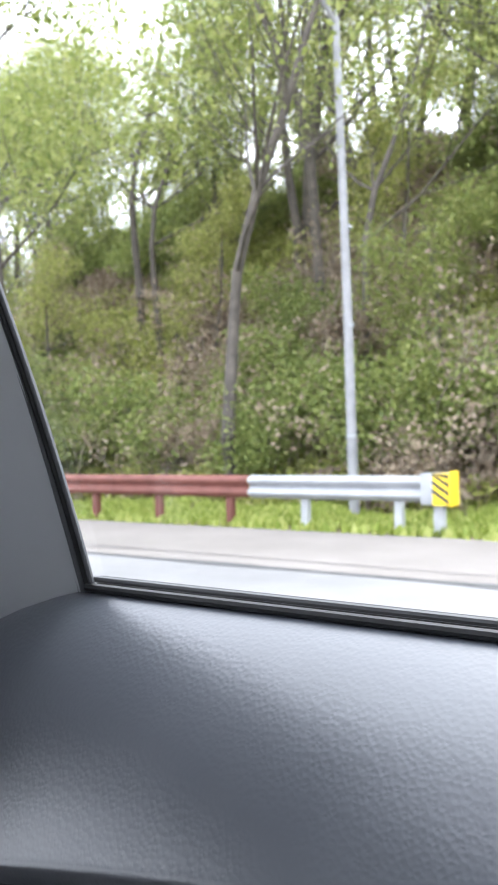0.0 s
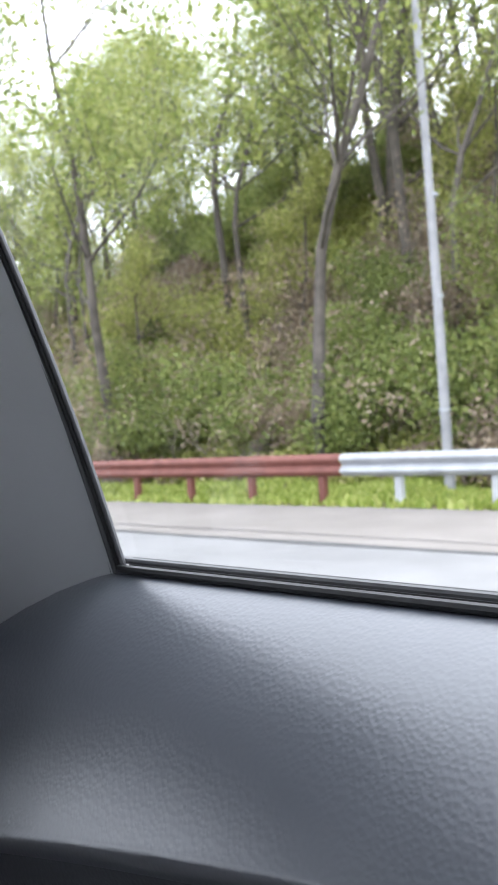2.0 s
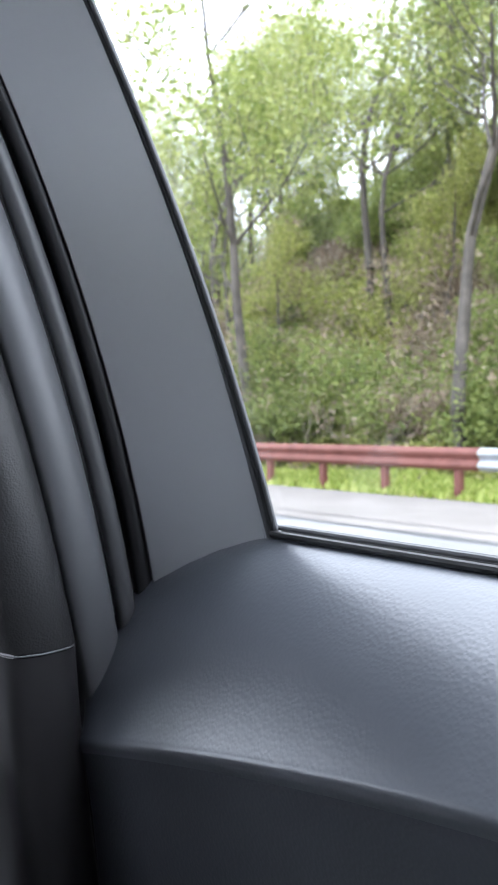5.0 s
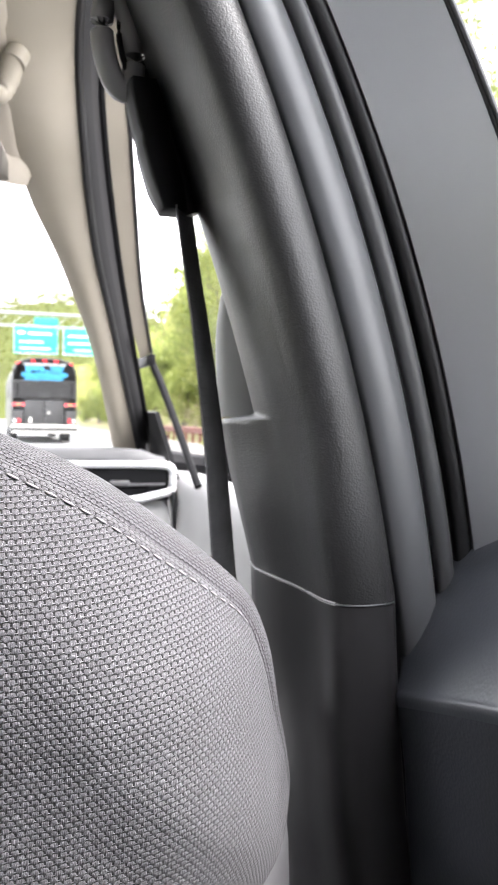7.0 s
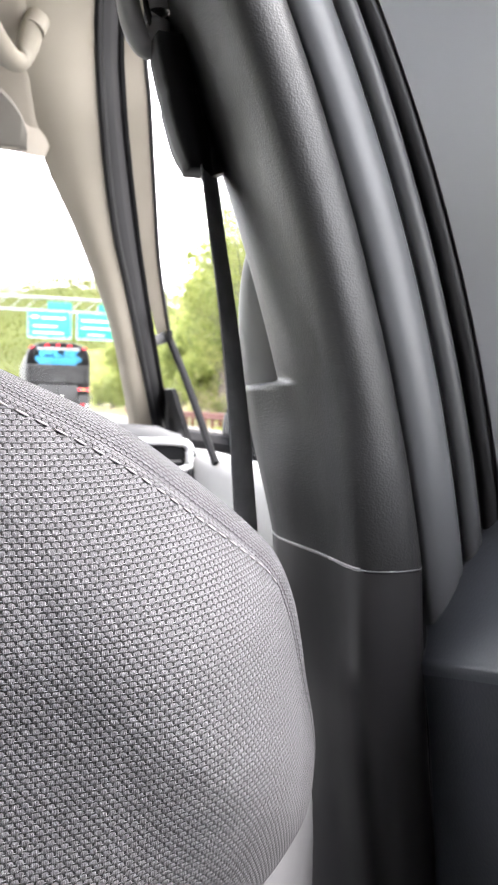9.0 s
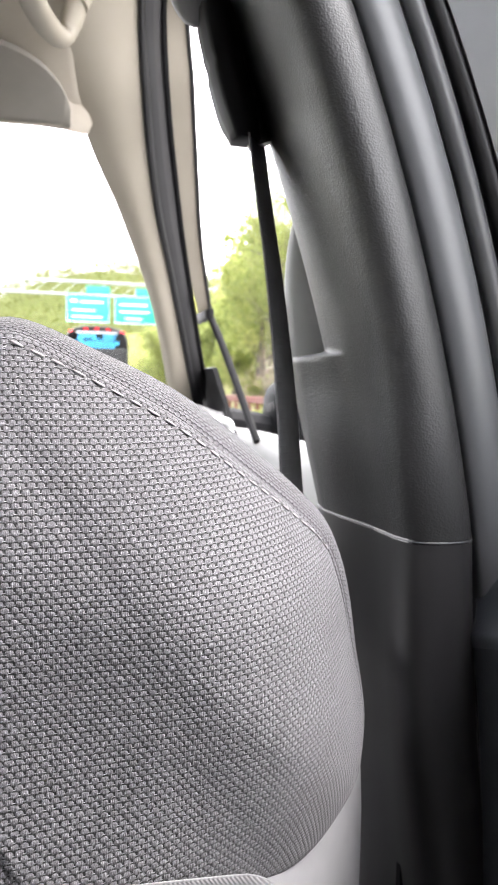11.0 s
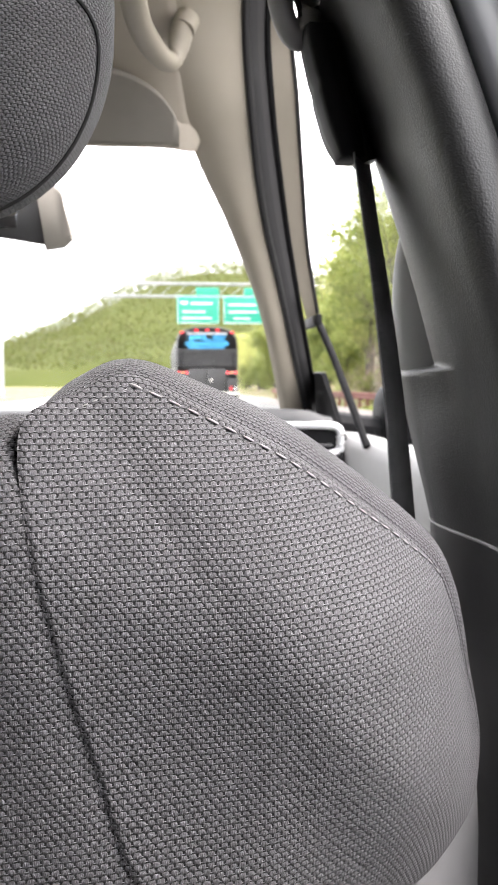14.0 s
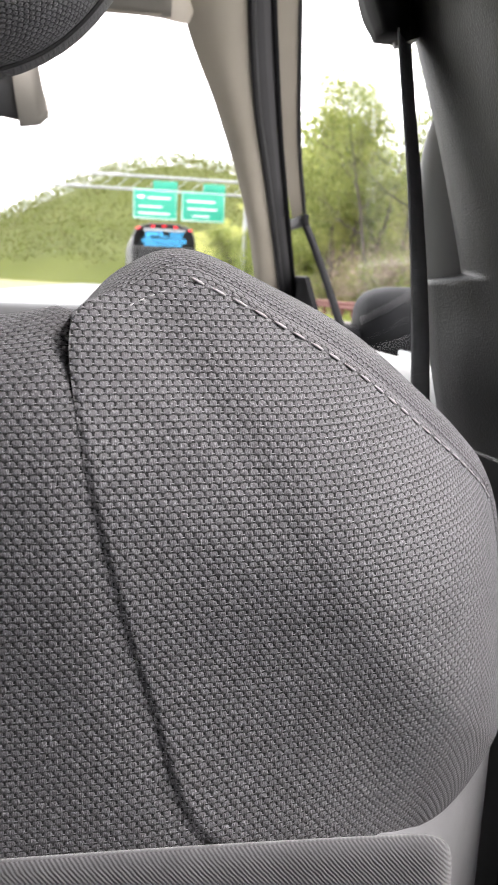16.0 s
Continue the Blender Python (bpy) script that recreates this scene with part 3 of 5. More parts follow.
rows = [[(0.532 + 0.010 * k, 0.572 - 0.002 * k, z) for k in range(5)] for z in steps(1.335, 1.46, 6)]
part("adjuster_plate", grid(rows), PILLAR_GRAIN, belt)

# headliner and roof rails
head = []
PROFILE = [(1.078, 1.434), (1.06, 1.45), (1.0, 1.495), (0.93, 1.53), (0.8, 1.555), (0.5, 1.575), (0.0, 1.58), (-0.5, 1.56), (-0.8, 1.50)]
EDGE = {1.078: 0.474, 1.06: 0.468, 1.0: 0.456, 0.93: 0.449, 0.8: 0.437, 0.5: 0.431}
for y, z in PROFILE:
    wide = EDGE.get(y, 0.50)
    row = [(-0.60, y, z - 0.10), (-0.55, y, z - 0.03), (-0.47, y, z)] + [(x, y, z + 0.012 * (1 - (x / 0.5) ** 2)) for x in steps(-0.4, 0.4, 6)] + [(wide, y, z + 0.001)]
    row += [(wide + 0.006, y, z + 0.004), (wide + 0.012, y, z + 0.010)] if y > 0.4 else [(0.528, y, z + 0.006), (0.542, y, z + 0.012)]
    head.append(row)
ceiling = part("ceiling", thick(grid(head), 0.004), HEADLINER, None, "", 60)
tagged(ceiling, "warm beige cloth headliner of the car", "headliner", kind="structure")
rows = [[(0.540, y, 1.60), (0.552, y, 1.56), (0.585, y, 1.525), (0.66, y, 1.515)] for y in steps(-0.8, 0.47, 12)]
rail = part("trim", grid(rows), GREY_TRIM)
tagged(rail, "grey roof rail trim above the doors", "trim", kind="structure")


# A-pillar, door opening and front quarter window
def ruled(a, b, n=24, cross=(0, 0.5, 1), bulge=(0, 0, 0)):
    """A sheet between two smooth lines."""
    pa, pb = spline(a, n), spline(b, n)
    return grid([[p.lerp(q, u) + Vector(bulge) * math.sin(u * math.pi) for u in cross] for p, q in zip(pa, pb)])


LINE_AL = [(0.431, 0.50, 1.580), (0.437, 0.75, 1.565), (0.449, 0.93, 1.531), (0.484, 1.092, 1.426), (0.54, 1.181, 1.335), (0.60, 1.29, 1.22), (0.649, 1.42, 1.08), (0.66, 1.45, 1.04)]
LINE_AR = [(0.532, 0.50, 1.615), (0.536, 0.75, 1.60), (0.543, 0.97, 1.556), (0.562, 1.07, 1.452), (0.59, 1.165, 1.35), (0.629, 1.259, 1.253), (0.699, 1.431, 1.072), (0.71, 1.46, 1.04)]
LINE_S2 = [(0.560, 0.50, 1.625), (0.565, 0.75, 1.61), (0.574, 0.99, 1.568), (0.590, 1.075, 1.478), (0.621, 1.175, 1.373), (0.652, 1.262, 1.282), (0.730, 1.461, 1.072), (0.745, 1.50, 1.03)]
LINE_G = [(0.580, 0.50, 1.625), (0.586, 0.75, 1.61), (0.600, 0.995, 1.562), (0.620, 1.070, 1.484), (0.642, 1.150, 1.400), (0.666, 1.232, 1.313), (0.699, 1.316, 1.225)]
a_pillar = thing("windshield_pillar", (0.65, 1.42, 1.04), "beige windscreen pillar trim with dark door seals", "pillar trim")
part("pillar_trim", ruled(LINE_AL, LINE_AR, 36, steps(0, 1, 8), (-0.006, -0.010, -0.004)), BEIGE_TRIM, a_pillar, "smooth beige pillar trim")
part("seal", ruled(LINE_AR, LINE_S2, 28, steps(0, 0.45, 4), (0, -0.006, 0)), BLACK_RUBBER, a_pillar, "black rubber door seal")
part("inner_frame", ruled([Vector(p) + Vector((0, 0.003, 0)) for p in LINE_AR], LINE_S2, 28, steps(0.45, 0.85, 4)), LOWER_TRIM, a_pillar)
part("frame_shadow_gap", ruled([Vector(p) + Vector((0, 0.004, 0)) for p in LINE_AR], LINE_S2, 28, steps(0.85, 1.02, 2)), BLACK_RUBBER, a_pillar)
part("frame_trim", ruled(LINE_S2[:6] + [(0.682, 1.325, 1.215)], LINE_G, 28, steps(0, 1, 4)), BEIGE_TRIM, a_pillar, "pale door frame edge")
part("outer_bead", sweep(spline([Vector(p) + Vector((-0.001, -0.004, 0)) for p in LINE_AR], 28), 0.0050, 8), BLACK_RUBBER, a_pillar)
part("inner_bead", sweep(spline([Vector(p) + Vector((-0.003, -0.003, 0)) for p in LINE_S2], 28), 0.0042, 8), BLACK_PLASTIC, a_pillar)
path = spline(LINE_G, 24)
part("glass_edge", sweep(path, 0.003, 6), BLACK_RUBBER, a_pillar)

# windscreen
rows = []
for u in steps(0, 1, 8):
    y, z = 1.105 + 0.375 * u, 1.418 - 0.385 * u
    w = 0.50 + 0.17 * u
    rows.append([(w * s, y + 0.06 * (1 - s * s), z + 0.03 * (1 - s * s)) for s in steps(-1, 1, 10)])
ws = part("window_1", grid(rows), GLASS)
ws.visible_shadow = False
tagged(ws, "clear laminated windscreen of the car", "windscreen", kind="structure")

# front passenger door
door2 = thing("door_2", (0.75, 1.0, 0.4), "pale grey front passenger door panel with a window", "car door", kind="structure")
rows = []
for y in steps(0.62, 1.50, 16):
    rows.append([(0.80, y, 1.02), (0.765, y, 1.024), (0.748, y, 1.018), (0.738, y, 1.0), (0.735, y, 0.95), (0.73, y, 0.88), (0.70, y, 0.80), (0.70, y, 0.4)])
part("door_panel", grid(rows), GREY_TRIM, door2, "pale grey upper door panel", 60)
bm = bmesh.new()
bmesh.ops.create_uvsphere(bm, u_segments=20, v_segments=12, radius=1)
for v_ in bm.verts:
    v_.co = Vector((0.733 + 0.008 * v_.co.x, 1.185 + 0.062 * v_.co.y, 0.905 + 0.020 * v_.co.z - 0.10 * 0.062 * v_.co.y))
part("door_pull", bm, BLACK_PLASTIC, door2, "black oval door release")
part("quarter_bar", sweep(spline([(0.694, 1.30, 1.214), (0.708, 1.265, 1.165), (0.722, 1.23, 1.11), (0.743, 1.165, 1.015)], 16), 0.006, 8), BLACK_PLASTIC, door2, "black quarter window bar")
part("bar_joint", solid((0.690, 1.285, 1.203), (0.70, 1.40, 1.221), 0.003), BLACK_PLASTIC, door2)
bm = grid([[(0.718, 1.45, 1.13), (0.716, 1.33, 1.128)], [(0.728, 1.45, 1.08), (0.728, 1.31, 1.08)], [(0.738, 1.46, 1.02), (0.742, 1.285, 1.018)]])
part("mirror_base", thick(bm, 0.008), BLACK_PLASTIC, door2, "black mirror base cover")
rows = [[(lean(0.748, 1.05, z) , y, z) for y in (0.60, 0.85, 1.12 + 0.9 * (1.12 - z) * 0.5)] for z in steps(1.02, 1.45, 8)]
p_ = part("pane", grid(rows), GLASS, door2)
p_.visible_shadow = False
side_mirror = thing("side_mirror", (0.86, 1.42, 1.0), "black door mirror outside the passenger window", "side mirror")
bm = bmesh.new()
bmesh.ops.create_uvsphere(bm, u_segments=20, v_segments=12, radius=1)
for v_ in bm.verts:
    c = v_.co
    v_.co = Vector((0.945 + 0.105 * math.copysign(abs(c.x) ** 0.6, c.x), 1.48 + 0.06 * c.y - 0.02 * (c.y < -0.2), 1.045 + 0.075 * math.copysign(abs(c.z) ** 0.6, c.z)))
part("housing", bm, BLACK_PLASTIC, side_mirror)
part("mirror_glass", solid((0.905, 1.405, 0.985), (1.03, 1.409, 1.045), 0.001), MIRROR_GLASS, side_mirror)
part("arm", sweep([Vector((0.75, 1.42, 1.04)), Vector((0.82, 1.45, 1.03)), Vector((0.88, 1.47, 1.02))], 0.02, 8), BLACK_PLASTIC, side_mirror)

# dashboard with side vent
dash = thing("dashboard", (0.0, 1.3, 0.5), "pale grey dashboard with a white-rimmed air vent", "dashboard")
rows = []
for x in [-0.72, -0.4, 0, 0.3, 0.5, 0.62, 0.68, 0.70, 0.712, 0.718]:
    e = ease(0.66, 0.72, x)
    rows.append([(x, 1.52, 1.035 - 0.01 * e), (x, 1.42, 1.055 - 0.012 * e), (x, 1.34, 1.068 - 0.014 * e), (x, 1.295, 1.070 - 0.016 * e), (x, 1.28, 1.064 - 0.016 * e), (x, 1.277, 1.050 - 0.01 * e), (x, 1.29, 1.044), (x, 1.30, 1.03)])
part("top", grid(rows), DASH_GREY, dash, "soft grey dashboard top", 60)
rows = [[(x, 1.30, 1.045), (x, 1.296, 0.98), (x, 1.27, 0.95), (x, 1.25, 0.90), (x, 1.27, 0.80), (x, 1.33, 0.70), (x, 1.40, 0.5)] for x in steps(-0.72, 0.725, 10)]
part("fascia", grid(rows), GREY_TRIM, dash, "pale grey lower dashboard", 60)
ring = spline([(0.52, 1.283, 1.043), (0.60, 1.282, 1.043), (0.70, 1.281, 1.042), (0.7265, 1.281, 1.036), (0.729, 1.281, 1.018), (0.7265, 1.281, 1.0), (0.70, 1.279, 0.992), (0.64, 1.277, 0.982), (0.56, 1.276, 0.978), (0.52, 1.276, 0.985), (0.512, 1.28, 1.015), (0.52, 1.283, 1.043)], 66)
part("vent_rim", sweep(ring, 0.0070, 10), VENT_WHITE, dash, "satin white vent bezel")
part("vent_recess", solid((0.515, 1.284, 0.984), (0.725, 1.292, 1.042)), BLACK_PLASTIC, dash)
part("vent_slat", solid((0.525, 1.274, 1.008), (0.716, 1.29, 1.0115), 0.0012), DASH_GREY, dash, "grey air vent blade")
part("vent_tab", solid((0.626, 1.266, 1.0075), (0.658, 1.28, 1.0175), 0.0045, 3), DASH_GREY, dash)
# black strip stands in for the darkness of the gap by the door
part("end_gap", solid((0.7275, 1.272, 0.80), (0.7335, 1.40, 0.998), 0.001), BLACK_RUBBER, dash, "black strip standing in for the dark gap beside the door")
# black slab stands in for the shadow below the dashboard
part("under_dash_shade", solid((0.40, 1.262, 0.70), (0.727, 1.275, 0.902), 0.004), BLACK_PLASTIC, dash, "black sheet standing in for the shade under the dashboard")

# sun visor, grab handle, rear-view mirror
visor = thing("sun_visor", (0.3, 1.08, 1.43), "beige cloth sun visor folded against the headliner", "sun visor")
bm = bmesh.new()
rows = []
for x in [0.10, 0.104, 0.12, 0.2, 0.3, 0.36] + [0.36 + 0.107 * math.sin(a) for a in steps(0.15, 1.5, 12)]:
    up = math.sqrt(max(0.0, 1 - (max(0.0, x - 0.36) / 0.1075) ** 2))
    y, z = 1.050 - 0.053 * up, 1.416 + 0.062 * up
    rows.append([(x, 1.066, 1.412), (x, 1.058, 1.409), (x, 1.050, 1.414), (x, y - 0.006 * up, z - 0.004 * up), (x, y - 0.002, z + 0.004 * up), (x, y + 0.006, z + 0.007 * up), (x, 1.068, 1.42)])
grid(rows, True, bm)
caps(bm)
part("visor_panel", bm, VISOR_CLOTH, visor, "beige cloth panel", 60)
part("edge_piping", sweep(spline([(0.10, 1.060, 1.4095), (0.30, 1.059, 1.4092), (0.43, 1.058, 1.4095), (0.458, 1.056, 1.413), (0.466, 1.052, 1.420)], 24), 0.0022, 6), BEIGE_TRIM, visor, "pale piped edge")
LOW_EDGE = [(0.10, 1.072, 1.416), (0.30, 1.072, 1.415), (0.44, 1.074, 1.413), (0.466, 1.078, 1.412), (0.479, 1.086, 1.414), (0.487, 1.094, 1.419)]
HIGH_EDGE = [(0.10, 1.066, 1.452), (0.30, 1.066, 1.452), (0.44, 1.066, 1.452), (0.468, 1.071, 1.447), (0.484, 1.079, 1.437), (0.491, 1.090, 1.429)]
tagged(part("trim_1", thick(ruled(LOW_EDGE, HIGH_EDGE, 24, (0, 0.12, 0.5, 1), (0, -0.004, 0)), 0.006), HEADLINER), "beige header trim above the windscreen", "trim", kind="structure")
handle = thing("grab_handle", (0.45, 0.9, 1.50), "beige folding grab handle on the roof rail", "grab handle")
path = spline([(0.418, 0.74, 1.515), (0.415, 0.78, 1.478), (0.423, 0.86, 1.468), (0.445, 0.935, 1.468), (0.46, 0.955, 1.478), (0.47, 0.945, 1.512)], 24)
part("grip", sweep(path, 0.0135, 12, None, 0.8), BEIGE_TRIM, handle)
part("mount", sweep([Vector((0.475, 0.95, 1.52)), Vector((0.469, 0.945, 1.505))], 0.0135, 12), BEIGE_TRIM, handle)
mirror = thing("rear_view_mirror", (0.1, 1.2, 1.35), "grey rear-view mirror at the windscreen", "mirror")
bm = bmesh.new()
rows = []
for x, s in ((0.02, 0.75), (0.03, 0.9), (0.10, 1), (0.2, 1), (0.275, 0.98), (0.297, 0.85), (0.306, 0.55)):
    rows.append([(x + 0.010 * (b < 0), 1.15 + 0.018 * a, 1.345 + 0.036 * s * b - 0.014 * ease(0.2, 0.3, x) * (b < 0)) for a, b in ((-1, -0.8), (-1, 0.8), (-0.6, 1), (0.6, 0.9), (1.2, 0.5), (1.2, -0.5), (0.6, -0.9), (-0.6, -1))])
grid(rows, True, bm)
caps(bm)
part("housing", bm, DASH_GREY, mirror, "dark grey mirror housing", 50)
rows = []
for x, s_ in ((0.276, 1.03), (0.298, 0.93), (0.310, 0.62)):
    rows.append([(x + 0.012 * (b < 0), 1.147 + 0.020 * a, 1.345 + 0.038 * s_ * b - 0.016 * (b < 0)) for a, b in ((-1, -0.8), (-1, 0.8), (-0.6, 1), (0.6, 0.9), (1.2, 0.5), (1.2, -0.5), (0.6, -0.9), (-0.6, -1))])
part("end_cap", caps(grid(rows, True)), VISOR_CLOTH, mirror, "pale beige end of the mirror housing", 50)
part("mirror_glass", solid((0.028, 1.128, 1.318), (0.252, 1.131, 1.373), 0.001), MIRROR_GLASS, mirror)
part("stem", sweep([Vector((0.16, 1.165, 1.36)), Vector((0.16, 1.19, 1.40)), Vector((0.15, 1.17, 1.44))], 0.01, 8), GREY_TRIM, mirror)


# ---------------------------------------------------------------- front seat
SEAT_MID = 0.30
WING = [(0.390, 0.306, 1.096), (0.407, 0.321, 1.106), (0.426, 0.329, 1.113), (0.455, 0.330, 1.100), (0.487, 0.338, 1.083), (0.520, 0.352, 1.060), (0.545, 0.366, 1.041),
        (0.563, 0.379, 1.024), (0.577, 0.392, 0.998), (0.5880, 0.403, 0.965), (0.5960, 0.409, 0.940), (0.5960, 0.404, 0.919), (0.582, 0.384, 0.901), (0.540, 0.345, 0.894),
        (0.48, 0.300, 0.916), (0.432, 0.287, 0.936), (0.413, 0.289, 0.984), (0.401, 0.288, 1.026), (0.393, 0.291, 1.062)]


def closed_spline(pts, n):
    p = [Vector(q) for q in pts]
    k = len(p)
    out = []
    for i in range(n):
        u = i * k / n
        j, f = int(u), u - int(u)
        a, b, c, d = (p[(j + e) % k] for e in (-1, 0, 1, 2))
        out.append(0.5 * ((2 * b) + (c - a) * f + (2 * a - 5 * b + 4 * c - d) * f * f + (3 * b - a - 3 * c + d) * f ** 3))
    return out


WING_RINGS = [0.02, 0.1, 0.2, 0.3, 0.4, 0.5, 0.6, 0.7, 0.78, 0.85, 0.9, 0.93, 0.946, 0.953, 0.957, 0.964, 0.974, 0.984, 0.992, 1.0]
SEAM_S = 0.955


def seam_s(i):
    """How far out the stitched seam runs, by place along the rim; it meets the edge at the shoulder."""
    return SEAM_S + 0.006 * ease(26, 16, i) + 0.038 * ease(36, 62, i)


def wing_panel(mirror):
    """The woven side panel of the backrest, bulging to the rear."""
    rim = closed_spline(WING, 152)
    mid = Vector((0.475, 0.2945, 1.005))
    rows = []
    for s in WING_RINGS:
        ring = []
        for i, p in enumerate(rim):
            q = mid.lerp(p, s)
            q.y = mid.y + (p.y - mid.y) * s ** 2.1
            if s > 0.93:
                q.y += (0.0007 + 0.0004 * ease(0.45, 0.42, p.x)) * ease(0.955, 1.0, s) ** 2 + 0.0035 * ease(0.955, 1.02, s) ** 2 * ease(8, 20, i) * ease(104, 92, i)
            q.y += 0.0008 * math.exp(-((s - seam_s(i)) / 0.007) ** 2) * ease(4, 16, i) * ease(72, 60, i)
            ring.append(q)
        rows.append(ring)
    bm = grid(rows, True)
    bm.verts.ensure_lookup_table()
    bm.faces.new([bm.verts[i] for i in range(152)])
    if mirror:
        for v_ in bm.verts:
            v_.co.x = 2 * SEAT_MID - v_.co.x
    bmesh.ops.recalc_face_normals(bm, faces=bm.faces[:])
    return bm


def flip(bm, mirror):
    if mirror:
        for v_ in bm.verts:
            v_.co.x = 2 * SEAT_MID - v_.co.x
    return bm


def weave_by(ob, place):
    """Lays the weave over a mesh: place turns a point into cloth coordinates."""
    at = ob.data.attributes.new("weave", "FLOAT_VECTOR", "POINT")
    at.data.foreach_set("vector", [c_ for v_ in ob.data.vertices for c_ in place(v_.index, v_.co)])
    return ob


def grid_cloth(rows):
    """Cloth coordinates by length along and across a sheet."""
    k = len(rows[0])
    mid = k // 2
    along = [0.0]
    for a, b in zip(rows, rows[1:]):
        along.append(along[-1] + (Vector(b[mid]) - Vector(a[mid])).length)
    across = [0.0]
    for a, b in zip(rows[len(rows) // 2], rows[len(rows) // 2][1:]):
        across.append(across[-1] + (Vector(b) - Vector(a)).length)
    return lambda i, co: (along[i // k], 0.0, across[i % k])


def flat_cloth(i, co):
    return (co.x, 0.0, co.y + co.z)


_rim = closed_spline(WING, 152)
RIM_RUN = [0.0]
for _a, _b in zip(_rim, _rim[1:]):
    RIM_RUN.append(RIM_RUN[-1] + (_b - _a).length)


def wing_cloth(i, co):
    ring, at = i // 152, i % 152
    if ring < len(WING_RINGS) and WING_RINGS[ring] > seam_s(at) and 15 < at < 64:
        top = Vector((0.475, 0.2945, 1.005)).lerp(Vector(WING[2]), WING_RINGS[ring])
        return (top.x + RIM_RUN[at] - RIM_RUN[16], 0.0, top.z)
    x = SEAT_MID + abs(co.x - SEAT_MID)
    return (x + 0.55 * (co.y - 0.33) * ease(0.49, 0.57, x), 0.0, co.z)


seat = thing("front_seat", (SEAT_MID, 0.50, 0.45), "grey woven cloth front passenger seat with pale stitching", "car seat")
top_line = spline(WING[0:14], 80)


def gusset_rows(line, deep=0.13):
    rows = []
    n = len(line)
    for i, p in enumerate(line):
        grow = 0.2 + 0.8 * ease(-1, 7, i)
        d = line[min(i + 1, n - 1)] - line[max(i - 1, 0)]
        out = Vector((d.z, 0, -d.x))
        out = (-out if out.z < 0 and abs(out.z) > abs(out.x) else out)
        if out.x < 0 and p.x > 0.45:
            out = -out
        out = out.normalized() * grow * (1 + 0.6 * ease(10, 26, i) * ease(62, 48, i))
        rows.append([p + Vector((0, 0.0030, 0)), p + out * 0.0016 + Vector((0, 0.0046, 0)), p + out * 0.0040 + Vector((0, 0.010, 0)), p + out * 0.0062 + Vector((0, 0.020, 0)), p + out * 0.0066 + Vector((0, 0.034, 0)),
                     p + out * 0.004 + Vector((0, 0.055, 0)), p - out * 0.004 + Vector((0, 0.08, 0)), p - out * 0.03 + Vector((0, deep - 0.02, 0)), p - out * 0.06 + Vector((0, deep, 0))])
    return rows


for mir in (False, True):
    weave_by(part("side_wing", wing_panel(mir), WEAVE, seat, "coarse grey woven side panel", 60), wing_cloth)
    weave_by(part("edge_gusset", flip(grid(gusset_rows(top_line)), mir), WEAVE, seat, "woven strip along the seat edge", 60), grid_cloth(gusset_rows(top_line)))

# centre insert between the wings
seam_right = spline([WING[0]] + WING[:14:-1], 50)


def seam_at(z):
    """Where the main seam runs at a height."""
    for p, q in zip(seam_right, seam_right[1:]):
        if q.z <= z <= p.z:
            return q.lerp(p, (z - q.z) / (p.z - q.z))
    return seam_right[0] if z > seam_right[0].z else seam_right[-1]


rows = []
UPRIGHT = [0.90, 0.92] + steps(0.934, 1.074, 24)
for k in range(len(UPRIGHT) + 12):
    row = []
    for u in steps(-1, 1, 28):
        top = 1.1015 - 0.0075 * (1 - abs(u) ** 5) - 0.004 * ease(0.94, 1.0, abs(u))
        if k < len(UPRIGHT):
            z, back = UPRIGHT[k], 0.0
        else:
            a = (k - len(UPRIGHT) + 1) / 12 * math.pi / 2 * 1.15
            z, back = 1.074 + (top - 1.074) * math.sin(a), 0.026 * (1 - math.cos(a))
        at = seam_at(min(z, 1.094))
        x = SEAT_MID + (at.x + 0.0002 - SEAT_MID) * u
        row.append((x, at.y + 0.0004 + back - 0.0025 * (1 - u ** 10) + 0.0010 * abs(u) ** 22, z))
    rows.append(row)
last = rows[-1]
rows.append([(p[0], p[1] + 0.10, p[2] - 0.05) for p in last])
cloth = grid_cloth(rows)
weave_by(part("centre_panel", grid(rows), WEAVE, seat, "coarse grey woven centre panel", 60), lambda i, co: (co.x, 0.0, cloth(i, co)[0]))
# lower back shell in paler cloth
rows = []
for u in steps(0, 1, 12):
    z = 0.934 - 0.45 * u ** 1.4
    row = []
    for a in steps(-1, 1, 40):
        w = abs(a)
        x = SEAT_MID + math.copysign(1, a) * (0.310 * min(1.0, w / 0.86) if w < 0.86 else 0.310 + 0.004 * math.sin((w - 0.86) / 0.14 * math.pi))
        dx = abs(x - SEAT_MID)
        y = 0.279 + 0.128 * max(0.0, (dx - 0.13) / 0.168) ** 1.9 + (0.10 * (w - 0.86) / 0.14 if w > 0.86 else 0)
        zt = z + (0.001 - 0.012 * (1 - ease(0.17, 0.215, dx)) - 0.024 * ease(0.15, 0.225, dx) + 0.004 * ease(0.25, 0.292, dx) - 0.018 * ease(0.22, 0.27, dx)) * (1 - u)
        puff = 0.007 * math.sin(min(1.0, u * 5) * math.pi / 2)
        row.append((x, y + 0.006 - puff + 0.010 * ease(0.18, 0.25, dx), zt))
    if not rows:
        rows.append([(p[0] * 0.97 + SEAT_MID * 0.03, p[1] + 0.02, p[2] + 0.012) for p in row])
    rows.append(row)
part("lower_shell", grid(rows), SIDE_CLOTH, seat, "pale grey cloth lower seat back", 60)
